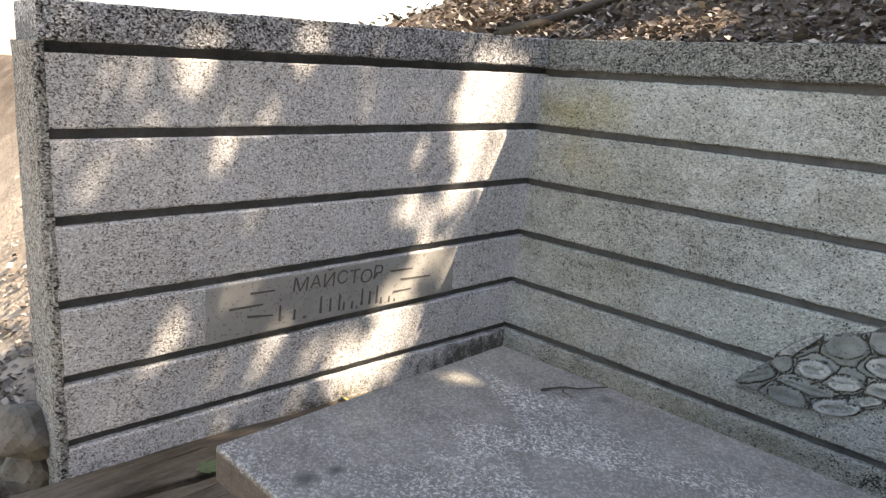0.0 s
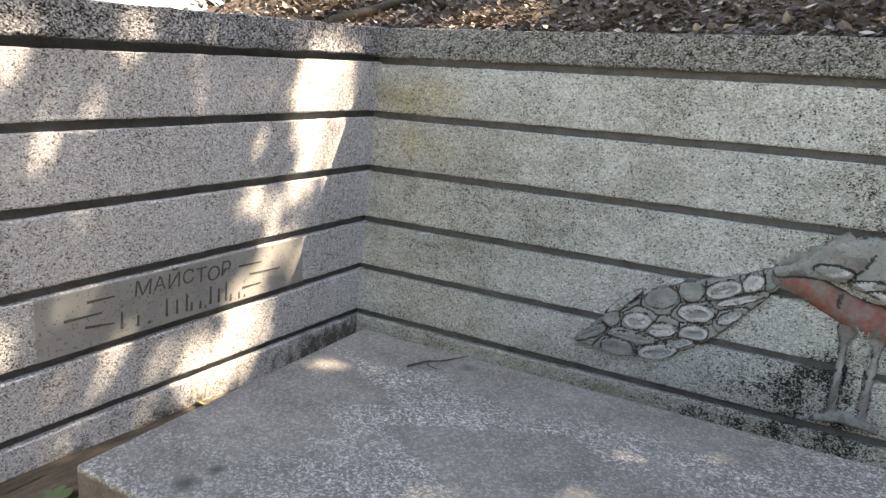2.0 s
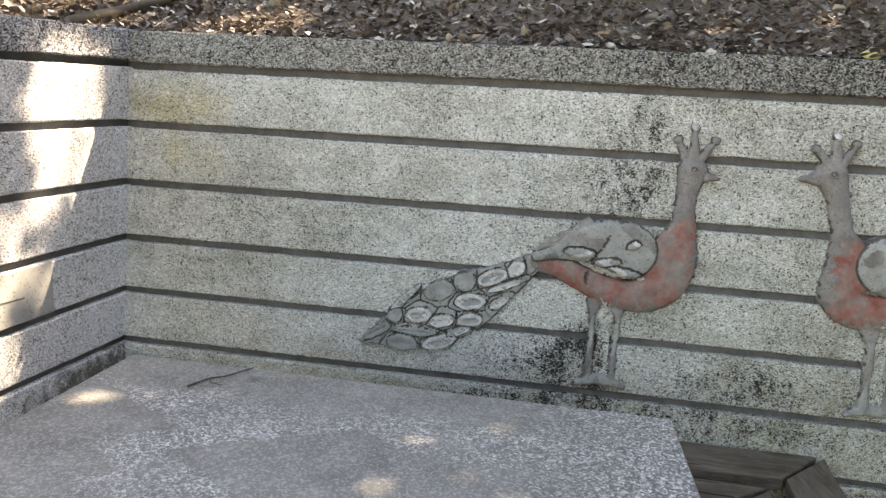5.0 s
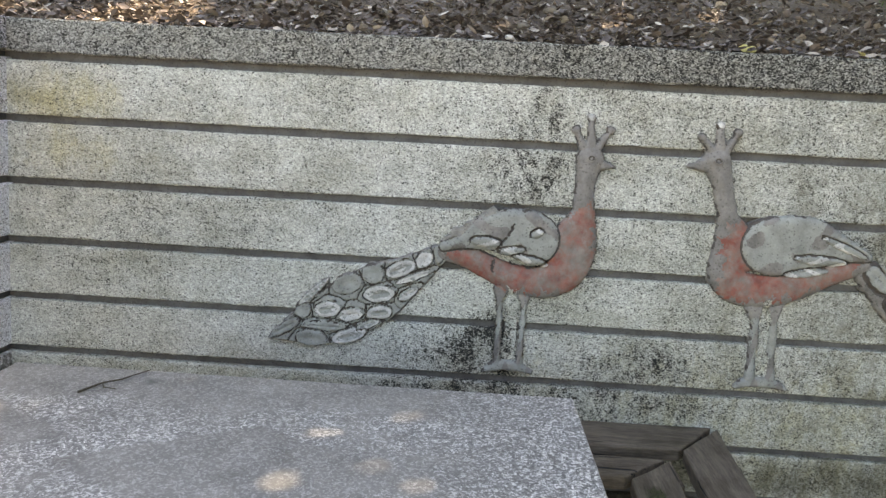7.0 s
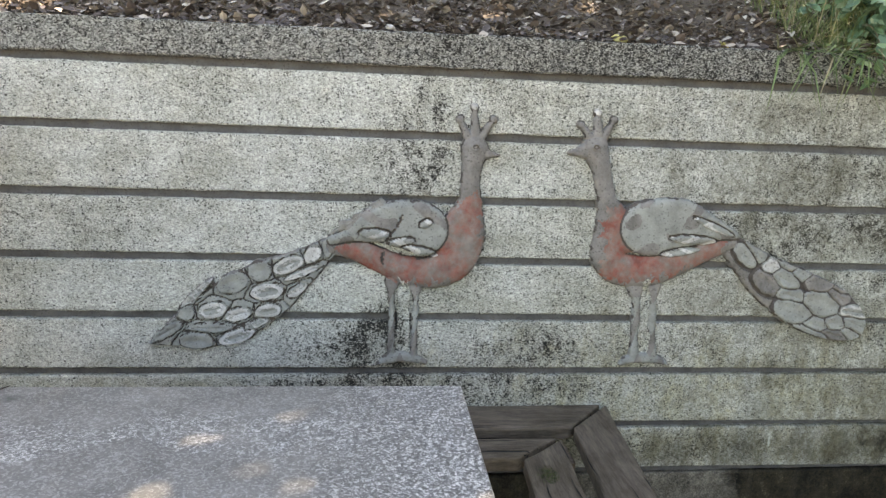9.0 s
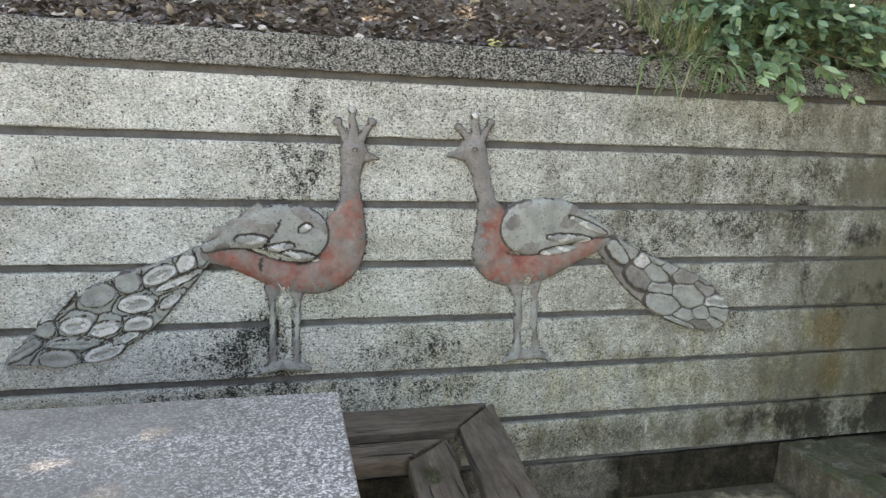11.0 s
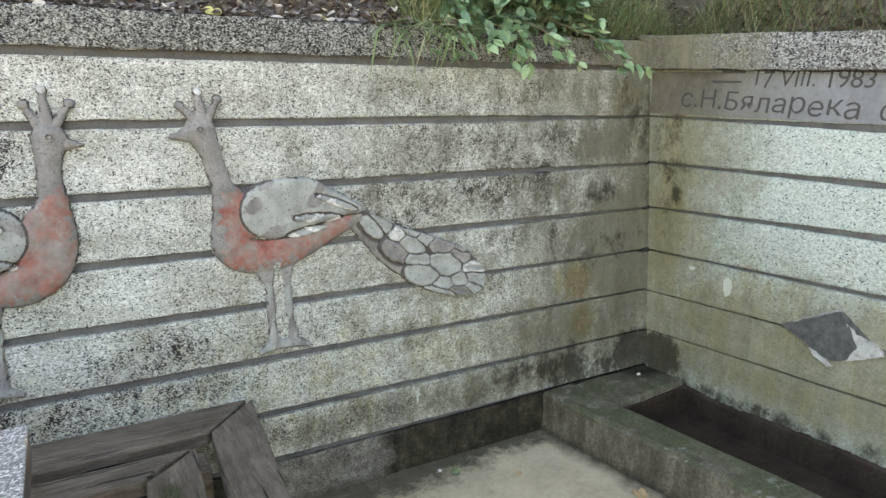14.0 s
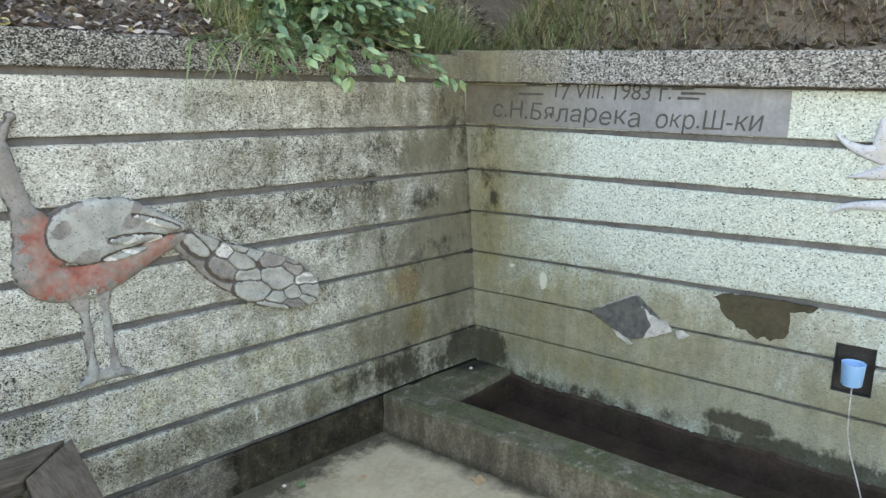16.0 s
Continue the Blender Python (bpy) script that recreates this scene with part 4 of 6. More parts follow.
            h = np.where(tailed & line, 0.009, h)
            worn = np.sin(X * 67 + own * 2.1 + 2 * np.sin(Z * 53)) + 0.5 * np.sin(X * 210 + 2 * np.sin(Z * 240))
            lit = np.isin(own, pale) & (first < -0.003) & np.where(own % 2 == 1, (first > -0.016) | (worn > 0.9), worn > -0.7)
            paint = np.where(tailed, np.where(lit, 2, 4), paint)
            paint = np.where(tailed & line & (worn > -1.2), 3, paint)
        else:
            tailed = tailed & (first < 0.022)
            gap = np.minimum(second - first, 0.013 - first)
            t = np.clip(gap / 0.016, 0, 1)
            h = np.where(tailed, 0.012 + 0.016 * np.sqrt(np.clip(1 - (1 - t) ** 2, 0, 1)) - 0.005 * np.clip((gap - 0.016) / 0.03, 0, 1), h)
            rim = (gap < 0.021) | (own % 3 == 1)
            paint = np.where(tailed, np.where(np.isin(own, pale) & (gap > 0.0105) & rim, 2, np.where(own % 4 == 3, 0, 4)), paint)
            paint = np.where(tailed & (gap < 0.0044 + 0.0018 * np.sin(X * 95 + 2 * np.sin(Z * 80))), 3, paint)
        # broken dark rim on the outline: grime and contact shadow painted together
        paint = np.where((d > -0.001 + 0.004 * np.sin(X * 71 + 3 * np.sin(Z * 59))) & ((paint < 2) | (paint == 4)), 3, paint)
        return d, h, paint
    return shape


BIRD_MATS = [RELIEF, RED, RELIEF_PALE, RELIEF_LINE, RELIEF_TAIL, WASH_BACK]
bird_a = bird_shape(
    neck=[(2.112, 1.405, 0.05), (2.102, 1.33, 0.036), (2.1, 1.265, 0.037), (2.106, 1.18, 0.045), (2.098, 1.1, 0.062), (2.063, 1.022, 0.074), (2.0, 0.968, 0.062), (1.91, 0.962, 0.053), (1.8, 0.995, 0.046), (1.7, 1.04, 0.042), (1.622, 1.052, 0.037)],
    wing=((1.935, 1.118, 0.092, 0.094), [(1.9, 1.13, 0.09), (1.78, 1.135, 0.07), (1.68, 1.095, 0.03), (1.617, 1.075, 0.022)]),
    hip=(1.9, 0.952, 0.08, 0.045, 0),
    crest=[(2.111, 1.45, 0.021), (2.106, 1.55, 0.0095), (2.09, 1.44, 0.018), (2.056, 1.508, 0.0085), (2.13, 1.442, 0.018), (2.176, 1.51, 0.0095), (2.118, 1.396, 0.034), (2.199, 1.384, 0.005)],
    legs=[[(1.832, 0.925, 0.03), (1.828, 0.88, 0.013), (1.831, 0.8, 0.012), (1.83, 0.72, 0.013), (1.828, 0.645, 0.016)], [(1.912, 0.92, 0.032), (1.916, 0.87, 0.012), (1.915, 0.8, 0.013), (1.912, 0.72, 0.012), (1.91, 0.65, 0.016)],
          [(1.785, 0.622, 0.009), (1.83, 0.643, 0.02), (1.9, 0.645, 0.02), (1.955, 0.625, 0.009)]],
    tail=[(1.604, 1.045, 0.036), (1.489, 0.958, 0.07), (1.367, 0.878, 0.108), (1.231, 0.795, 0.104), (1.109, 0.746, 0.062), (0.99, 0.697, 0.007)],
    feathers=[(1.549, 1.02, 0.036, 0.027, 43), (1.465, 0.982, 0.058, 0.029, 23), (1.517, 0.956, 0.072, 0.013, 23), (1.365, 0.959, 0.042, 0.038, 3), (1.272, 0.917, 0.056, 0.038, 18), (1.39, 0.886, 0.058, 0.031, 8),
              (1.496, 0.892, 0.043, 0.018, 33), (1.205, 0.818, 0.05, 0.03, 11), (1.291, 0.804, 0.05, 0.024, 13), (1.395, 0.817, 0.048, 0.027, 11), (1.147, 0.874, 0.085, 0.018, 44), (1.195, 0.754, 0.078, 0.017, 0),
              (1.112, 0.812, 0.03, 0.032, 42), (1.045, 0.739, 0.066, 0.02, 31), (1.147, 0.706, 0.058, 0.034, -2), (1.287, 0.722, 0.066, 0.029, 18), (1.353, 0.769, 0.056, 0.014, 28), (1.6, 1.047, 0.02, 0.036, 3)],
    slits=[(1.764, 1.1, 0.054, 0.023, -2), (1.845, 1.069, 0.06, 0.02, 11), (1.926, 1.04, 0.066, 0.022, -11), (1.943, 1.139, 0.023, 0.018, 23)],
    redzone=lambda X, Z: (Z < 1.235 + 0.02 * np.sin(X * 60)) & (Z > 0.93) & (X < 2.145) & (X > 1.645 + 0.01 * np.sin(Z * 90)),
    pale=[0, 1, 2, 5, 6, 7, 8, 9, 10, 15, 16], eye=(2.112, 1.412), web=[(1.874, 0.92, 0.034), (1.874, 0.84, 0.02), (1.872, 0.72, 0.024), (1.87, 0.66, 0.03)], shoulder=[(2.1, 1.21, 0.04), (2.065, 1.135, 0.062), (2.03, 1.08, 0.06)], scales=True, cracks=[[(1.86, 1.17, 0.004), (1.84, 1.12, 0.003), (1.815, 1.09, 0.004), (1.805, 1.06, 0.008)], [(1.8, 1.035, 0.004), (1.79, 1.015, 0.006), (1.795, 0.995, 0.002)]])
relief("bird_relief", W_BACK, 0.05, bird_a, (0.96, 2.24, 0.59, 1.6), BIRD_MATS, "grey concrete bird relief with worn red paint and oval tail feathers", "relief")
SMEAR = cement("pale_mortar_smear", (0.14, 0.137, 0.12), (0.37, 0.37, 0.34), 30, 0.85, 0.8)
bird_b = bird_shape(
    neck=[(2.553, 1.421, 0.048), (2.579, 1.341, 0.037), (2.607, 1.231, 0.038), (2.628, 1.134, 0.06), (2.623, 1.035, 0.066), (2.667, 0.985, 0.062), (2.754, 0.978, 0.06), (2.853, 1.004, 0.06), (2.959, 1.048, 0.05), (3.09, 1.09, 0.032)],
    wing=((2.776, 1.139, 0.123, 0.105), [(2.78, 1.145, 0.1), (2.883, 1.156, 0.094), (2.986, 1.145, 0.054), (3.095, 1.12, 0.02)]),
    hip=(2.75, 0.97, 0.12, 0.055, 0),
    crest=[(2.558, 1.46, 0.023), (2.552, 1.545, 0.011), (2.545, 1.445, 0.019), (2.492, 1.503, 0.0085), (2.57, 1.445, 0.019), (2.615, 1.525, 0.0095), (2.535, 1.412, 0.036), (2.457, 1.402, 0.007)],
    legs=[[(2.734, 0.915, 0.034), (2.742, 0.87, 0.016), (2.746, 0.8, 0.017), (2.744, 0.73, 0.014), (2.746, 0.66, 0.022)], [(2.806, 0.925, 0.03), (2.808, 0.87, 0.015), (2.81, 0.8, 0.017), (2.812, 0.73, 0.014), (2.815, 0.66, 0.022)],
          [(2.695, 0.622, 0.009), (2.741, 0.642, 0.02), (2.824, 0.643, 0.02), (2.872, 0.624, 0.01)]],
    tail=[(3.1, 1.075, 0.045), (3.24, 0.965, 0.082), (3.39, 0.88, 0.108), (3.52, 0.825, 0.104), (3.6, 0.785, 0.068)],
    feathers=[(3.19, 1.07, 0.06, 0.019, -52), (3.253, 1.005, 0.031, 0.028, -2), (3.317, 0.953, 0.055, 0.031, -25), (3.247, 0.942, 0.06, 0.031, -34), (3.343, 0.894, 0.059, 0.025, -16), (3.388, 0.985, 0.039, 0.029, -2),
              (3.315, 1.024, 0.054, 0.02, -33), (3.463, 0.946, 0.057, 0.038, -3), (3.474, 0.865, 0.078, 0.043, -14), (3.36, 0.836, 0.073, 0.04, -17), (3.461, 0.778, 0.048, 0.023, -17), (3.54, 0.891, 0.045, 0.029, -29),
              (3.611, 0.832, 0.067, 0.021, -8), (3.63, 0.781, 0.064, 0.022, -21), (3.536, 0.787, 0.038, 0.027, -4), (3.537, 0.742, 0.06, 0.018, -17), (3.445, 0.749, 0.068, 0.017, -17), (3.606, 0.737, 0.042, 0.018, -34),
              (3.699, 0.73, 0.025, 0.028, -4), (3.547, 0.927, 0.029, 0.038, 25), (3.15, 1.045, 0.05, 0.022, -46)],
    slits=[(3.01, 1.15, 0.085, 0.016, -22), (2.935, 1.1, 0.092, 0.021, -3), (2.89, 1.054, 0.075, 0.018, 9)],
    redzone=lambda X, Z: (((Z < 1.2) & (X > 2.66)) | ((X > 2.6) & (Z < 1.22) & (X < 2.7))) & (Z > 0.945 + 0.2 * np.clip(X - 2.72, 0, 1)) & (X < 3.06),
    pale=[1, 12], eye=(2.548, 1.426), web=[(2.775, 0.92, 0.03), (2.777, 0.85, 0.022), (2.778, 0.74, 0.022), (2.78, 0.66, 0.03)], shoulder=[(2.608, 1.23, 0.038), (2.655, 1.15, 0.058), (2.68, 1.09, 0.05)])
relief("bird_relief", W_BACK, 0.05, bird_b, (2.42, 3.72, 0.59, 1.6), BIRD_MATS, "grey concrete bird relief with red breast facing another relief", "relief")


def star_shape(X, Z):
    d = np.minimum(chain(X, Z, flow([(1.585, 1.456, 0.005), (1.628, 1.42, 0.013), (1.7, 1.393, 0.026), (1.8, 1.4, 0.06), (1.92, 1.42, 0.07)])), chain(X, Z, [(1.726, 1.5, 0.012), (1.732, 1.43, 0.03)]))
    d = np.minimum(d, chain(X, Z, flow([(1.644, 1.303, 0.004), (1.7, 1.314, 0.015), (1.76, 1.33, 0.03), (1.86, 1.37, 0.05)])))
    d = np.minimum(d, chain(X, Z, flow([(1.593, 1.168, 0.003), (1.65, 1.197, 0.011), (1.765, 1.21, 0.02), (1.95, 1.23, 0.03)])))
    return d, 0.005 + dome(d, 0.012, 0.035), np.where(d < -0.02, 1, 0)


relief("cast_relief", W_RIGHT, 0.0, star_shape, (1.5, 2.0, 1.1, 1.6), [BLUEGREY, PLAQUE], "pale blue-grey cement relief with pointed ends", "relief")


# ---- plaques with incised writing ----
def wall_patch(name, wall, s0, s1, zlo, zhi, out, mat, parent=None, n=16, seed=0, ragged=0.0):
    """A thin plate on a wall between two heights given along it."""
    bm = bmesh.new()
    rings = []
    for i in range(n + 1):
        s = s0 + (s1 - s0) * i / n
        a = zlo(s) + ragged * noise.noise(Vector((s * 13, seed, 0)))
        b = zhi(s) + ragged * noise.noise(Vector((s * 13, seed, 5)))
        rings.append([bm.verts.new(wall.at(s, z, o)) for z, o in ((a, -0.01), (a, out - 0.001), (a + 0.003, out), (b - 0.003, out), (b, out - 0.001), (b, -0.01))])
    for p, q in zip(rings, rings[1:]):
        for k in range(6):
            bm.faces.new((p[k], p[(k + 1) % 6], q[(k + 1) % 6], q[k]))
    bm.faces.new(rings[0])
    bm.faces.new(rings[-1][::-1])
    return part(name, bm, mat, parent)


def stroke(name, wall, parent, s0, z0, s1, z1, wide, out, mat=INCISED):
    """A short straight line cut into a plaque."""
    bm = bmesh.new()
    ds, dz = s1 - s0, z1 - z0
    k = math.hypot(ds, dz)
    ns, nz = -dz / k * wide / 2, ds / k * wide / 2
    pts = [(s0 + ns, z0 + nz), (s0 - ns, z0 - nz), (s1 - ns * 0.6, z1 - nz * 0.6), (s1 + ns * 0.6, z1 + nz * 0.6)]
    hi = [bm.verts.new(wall.at(s, z, out)) for s, z in pts]
    lo = [bm.verts.new(wall.at(s, z, out - 0.004)) for s, z in pts]
    bm.faces.new(hi)
    bm.faces.new(lo[::-1])
    for i in range(4):
        bm.faces.new((hi[i], lo[i], lo[(i + 1) % 4], hi[(i + 1) % 4]))
    return part(name, bm, mat, parent)


def writing(text, wall, parent, s0, z0, slope, size, wide, out, sign, mat=INCISED):
    """Letters along a wall, laid out from s0 on with the built-in font, each a part of its own."""
    data = bpy.data.curves.new("letters", "FONT")
    data.body, data.size, data.resolution_u = text, size, 3
    tmp = new("letters", data)
    bpy.context.view_layer.update()
    me = bpy.data.meshes.new_from_object(tmp.evaluated_get(bpy.context.evaluated_depsgraph_get()))
    bpy.data.objects.remove(tmp)
    bm = bmesh.new()
    bm.from_mesh(me)
    bmesh.ops.remove_doubles(bm, verts=bm.verts[:], dist=1e-6)
    k = wide / (max(v.co.x for v in bm.verts) - min(v.co.x for v in bm.verts))
    left = set(bm.faces)
    while left:
        todo = [left.pop()]
        isle = []
        while todo:
            f = todo.pop()
            isle.append(f)
            for e in f.edges:
                for o in e.link_faces:
                    if o in left:
                        left.discard(o)
                        todo.append(o)
        idx = {}
        verts = []
        xs, ys = [v.co.x * k for f in isle for v in f.verts], [v.co.y for f in isle for v in f.verts]
        mx, my = (min(xs) + max(xs)) / 2, (min(ys) + max(ys)) / 2
        odd = [noise.noise(Vector((mx * 37, size * 50 + my * 3, q * 5.1))) for q in range(3)]
        jig, ca, sa, grow = 0.01 * odd[0], math.cos(0.14 * odd[1]), math.sin(0.14 * odd[1]), 1 + 0.16 * odd[2]
        for f in isle:
            for v in f.verts:
                if v not in idx:
                    idx[v] = len(verts)
                    dx, dy = (v.co.x * k - mx) * grow, (v.co.y - my) * grow
                    x, y = mx + dx * ca - dy * sa, my + dx * sa + dy * ca
                    s = s0 + sign * (x + 0.1 * y)
                    verts.append(wall.at(s, z0 + slope * x + y + jig + 0.004 * noise.noise(Vector((x * 25, y * 15, 1))), out))
        mesh_object("letter", verts, [tuple(idx[v] for v in (f.verts if sign > 0 else f.verts[:][::-1])) for f in isle], mat, parent)
    bm.free()


g = GH / 2
plaque = wall_patch("plaque", W_LEFT, 0.297, 1.283, lambda s: W_LEFT.line(4, s) + g + 0.002, lambda s: W_LEFT.line(3, s) - g - 0.002, 0.004, PLAQUE)
tagged(plaque, "smooth grey cement plaque with incised lines and letters", "plaque")


writing("МАЙСТОР", W_LEFT, plaque, 1.0, 0.889, 0.0, 0.066, 0.352, 0.0052, -1)
for s0, z0, s1, z1 in [(1.141, 0.904, 1.057, 0.904), (1.209, 0.861, 1.098, 0.863), (1.151, 0.829, 1.063, 0.821), (0.603, 0.913, 0.502, 0.913), (0.555, 0.876, 0.413, 0.874), (0.588, 0.832, 0.505, 0.834)]:
    stroke("stroke", W_LEFT, plaque, s0, z0, s1, z1, 0.008, 0.0052)
# a second line that stays plain bars: place along the wall, foot and head
for q, z0, z1 in [(1.04, 0.796, 0.85), (0.988, 0.792, 0.828), (0.951, 0.791, 0.8), (0.889, 0.799, 0.859), (0.852, 0.799, 0.845), (0.816, 0.799, 0.857), (0.798, 0.796, 0.825), (0.764, 0.796, 0.823), (0.744, 0.793, 0.802),
                  (0.723, 0.802, 0.864), (0.69, 0.801, 0.85), (0.659, 0.799, 0.865), (0.64, 0.796, 0.819), (0.604, 0.795, 0.82), (0.58, 0.795, 0.806)]:
    stroke("bar", W_LEFT, plaque, q, z0, q - 0.002, z1, 0.009, 0.0052)

plaque2 = wall_patch("plaque", W_RIGHT, -0.1, 1.425, lambda s: W_RIGHT.line(1, s) + g + 0.002, lambda s: W_RIGHT.line(0, s) - g - 0.002, 0.004, PLAQUE_DIM)
tagged(plaque2, "smooth grey cement plaque with incised date and place", "plaque")

writing("17 VIII. 1983 г.", W_RIGHT, plaque2, 0.4, 1.585, -0.02, 0.095, 0.55, 0.0052, 1, INCISED_DAMP)
writing("с.Н.Бяларека", W_RIGHT, plaque2, 0.062, 1.496, -0.042, 0.112, 0.77, 0.0052, 1, INCISED_DAMP)
writing("окр.Ш-ки", W_RIGHT, plaque2, 0.905, 1.462, -0.004, 0.104, 0.42, 0.0052, 1, INCISED_DAMP)
for s0, z0, s1, z1 in [(0.219, 1.605, 0.358, 1.602), (0.264, 1.646, 0.371, 1.642), (0.97, 1.621, 1.06, 1.618), (0.997, 1.583, 1.087, 1.579), (1.01, 1.602, 1.11, 1.599)]:
    stroke("stroke", W_RIGHT, plaque2, s0, z0, s1, z1, 0.013, 0.0052, INCISED_DAMP)

# ---- things on the right wall ----
def wall_polygon(name, wall, pts, out, mat, parent=None, deep=0.006, bevel=0.003, ragged=0.009):
    """A flat plate of any outline (s, z) on a wall, its edges broken."""
    fine = []
    for (s0, z0), (s1, z1) in zip(pts, pts[1:] + pts[:1]):
        m = max(1, int(math.hypot(s1 - s0, z1 - z0) / 0.014))
        for i in range(m):
            p, q = s0 + (s1 - s0) * i / m, z0 + (z1 - z0) * i / m
            fine.append((p + ragged * noise.noise(Vector((p * 45, q * 45, 1))), q + ragged * noise.noise(Vector((p * 45, q * 45, 8)))))
    pts = fine if ragged else pts
    bm = bmesh.new()
    hi = [bm.verts.new(wall.at(s, z, out)) for s, z in pts]
    lo = [bm.verts.new(wall.at(s, z, -deep)) for s, z in pts]
    bm.faces.new(hi)
    bm.faces.new(lo[::-1])
    n = len(pts)
    for i in range(n):
        bm.faces.new((hi[i], lo[i], lo[(i + 1) % n], hi[(i + 1) % n]))
    bmesh.ops.recalc_face_normals(bm, faces=bm.faces[:])
    if bevel:
        bmesh.ops.bevel(bm, geom=[e for e in bm.edges if all(v in hi for v in e.verts)], offset=bevel, segments=2, affect="EDGES")
    return part(name, bm, mat, parent)


tagged(wall_polygon("mortar_patch", W_BACK, [(1.66, 1.095), (1.69, 1.135), (1.73, 1.15), (1.77, 1.175), (1.8, 1.205), (1.835, 1.222), (1.872, 1.212), (1.88, 1.19), (1.85, 1.16), (1.8, 1.13), (1.73, 1.11)], 0.034, SMEAR, bevel=0.008, ragged=0.014),
       "pale rough mortar smear above the bird's back", "mortar patch")
NICHE = cement("black_niche", (0.006, 0.006, 0.006), (0.02, 0.02, 0.019), 20, 0.7)
# flat black patches on the wall paint the darkness of small corner holes
for z, k in ((0.79, 1.0), (1.002, 0.75), (1.222, 0.5)):
    hole = wall_polygon("hole_patch", W_BACK, [(4.71 - 0.07 * k, z - 0.006), (4.71 - 0.02 * k, z + 0.016 * k), (4.71, z + 0.012 * k), (4.71, z - 0.012 * k)], 0.003, NICHE, bevel=0, ragged=0.006)
    tagged(hole, "small flat black patch for the dark hole where the grooves meet", "hole")
SLATE = cement("dark_plate", (0.02, 0.023, 0.023), (0.13, 0.136, 0.13), 32, 0.5, 0.5)
MORTAR = cement("white_mortar", (0.2, 0.205, 0.19), (0.52, 0.53, 0.5), 20, 0.8, 0.5)
WETDARK = mossy("wet_patch", (0.024, 0.021, 0.013), (0.082, 0.072, 0.046), 0.25)
plate = wall_polygon("stone_plate", W_RIGHT, [(0.652, 0.599), (0.768, 0.662), (0.879, 0.719), (0.958, 0.659), (1.04, 0.585), (0.958, 0.54), (0.862, 0.503), (0.756, 0.549)], 0.014, SLATE, ragged=0.006)
tagged(plate, "broken dark stone plate set askew on the wall", "plate")
wall_polygon("mortar", W_RIGHT, [(0.905, 0.69), (0.948, 0.645), (0.978, 0.635), (1.021, 0.616), (1.05, 0.583), (0.983, 0.552), (0.923, 0.524), (0.934, 0.557), (0.955, 0.59)], 0.0165, MORTAR, plate, ragged=0.01)
wall_polygon("mortar", W_RIGHT, [(0.771, 0.539), (0.79, 0.54), (0.829, 0.515), (0.872, 0.484), (0.849, 0.478), (0.801, 0.504)], 0.013, MORTAR, plate)
wall_polygon("mortar", W_RIGHT, [(1.066, 0.585), (1.09, 0.596), (1.119, 0.586), (1.109, 0.562), (1.08, 0.555)], 0.009, MORTAR, plate, ragged=0.014)
wall_polygon("mortar", W_RIGHT, [(0.7, 0.634), (0.879, 0.728), (0.886, 0.717), (0.7, 0.62)], 0.01, SMEAR, plate, ragged=0.008)
STAIN = [(1.214, 0.777), (1.236, 0.793), (1.336, 0.8), (1.49, 0.803), (1.6, 0.8), (1.585, 0.778), (1.534, 0.772), (1.504, 0.759), (1.51, 0.717), (1.506, 0.678), (1.491, 0.655), (1.464, 0.644),
         (1.445, 0.63), (1.422, 0.644), (1.395, 0.624), (1.373, 0.631), (1.353, 0.655), (1.311, 0.662), (1.271, 0.69), (1.241, 0.729), (1.229, 0.76)]
tagged(wall_polygon("wet_stain", W_RIGHT, STAIN, 0.0025, WETDARK, bevel=0), "dark brown wet stain with a ragged edge on the wall", "stain")

# shallow recess; its black colour stands for the darkness of a deeper opening
niche = wall_polygon("spout_niche", W_RIGHT, [(1.667, 0.682), (1.81, 0.682), (1.81, 0.484), (1.667, 0.484)], -0.021, NICHE, deep=0.035, ragged=0, bevel=0)
for q in (((1.668, 0.682), (1.676, 0.682), (1.676, 0.484), (1.668, 0.484)), ((1.801, 0.682), (1.808, 0.682), (1.808, 0.484), (1.801, 0.484)),
          ((1.676, 0.68), (1.801, 0.68), (1.801, 0.673), (1.676, 0.673)), ((1.676, 0.493), (1.801, 0.493), (1.801, 0.486), (1.676, 0.486))):
    wall_polygon("reveal", W_RIGHT, list(q), -0.002, NICHE, niche, deep=0.03, ragged=0.002, bevel=0)
tagged(niche, "black square opening of the spout in the wall", "niche")


def lathe(profile, n=28):
    bm = bmesh.new()
    rings = []
    for r, z in profile:
        rings.append([bm.verts.new((r * math.cos(2 * math.pi * i / n), r * math.sin(2 * math.pi * i / n), z)) for i in range(n)])
    for p, q in zip(rings, rings[1:]):
        for i in range(n):
            bm.faces.new((p[i], p[(i + 1) % n], q[(i + 1) % n], q[i]))
    bm.faces.new(rings[0][::-1])
    bm.faces.new(rings[-1])
    return bm


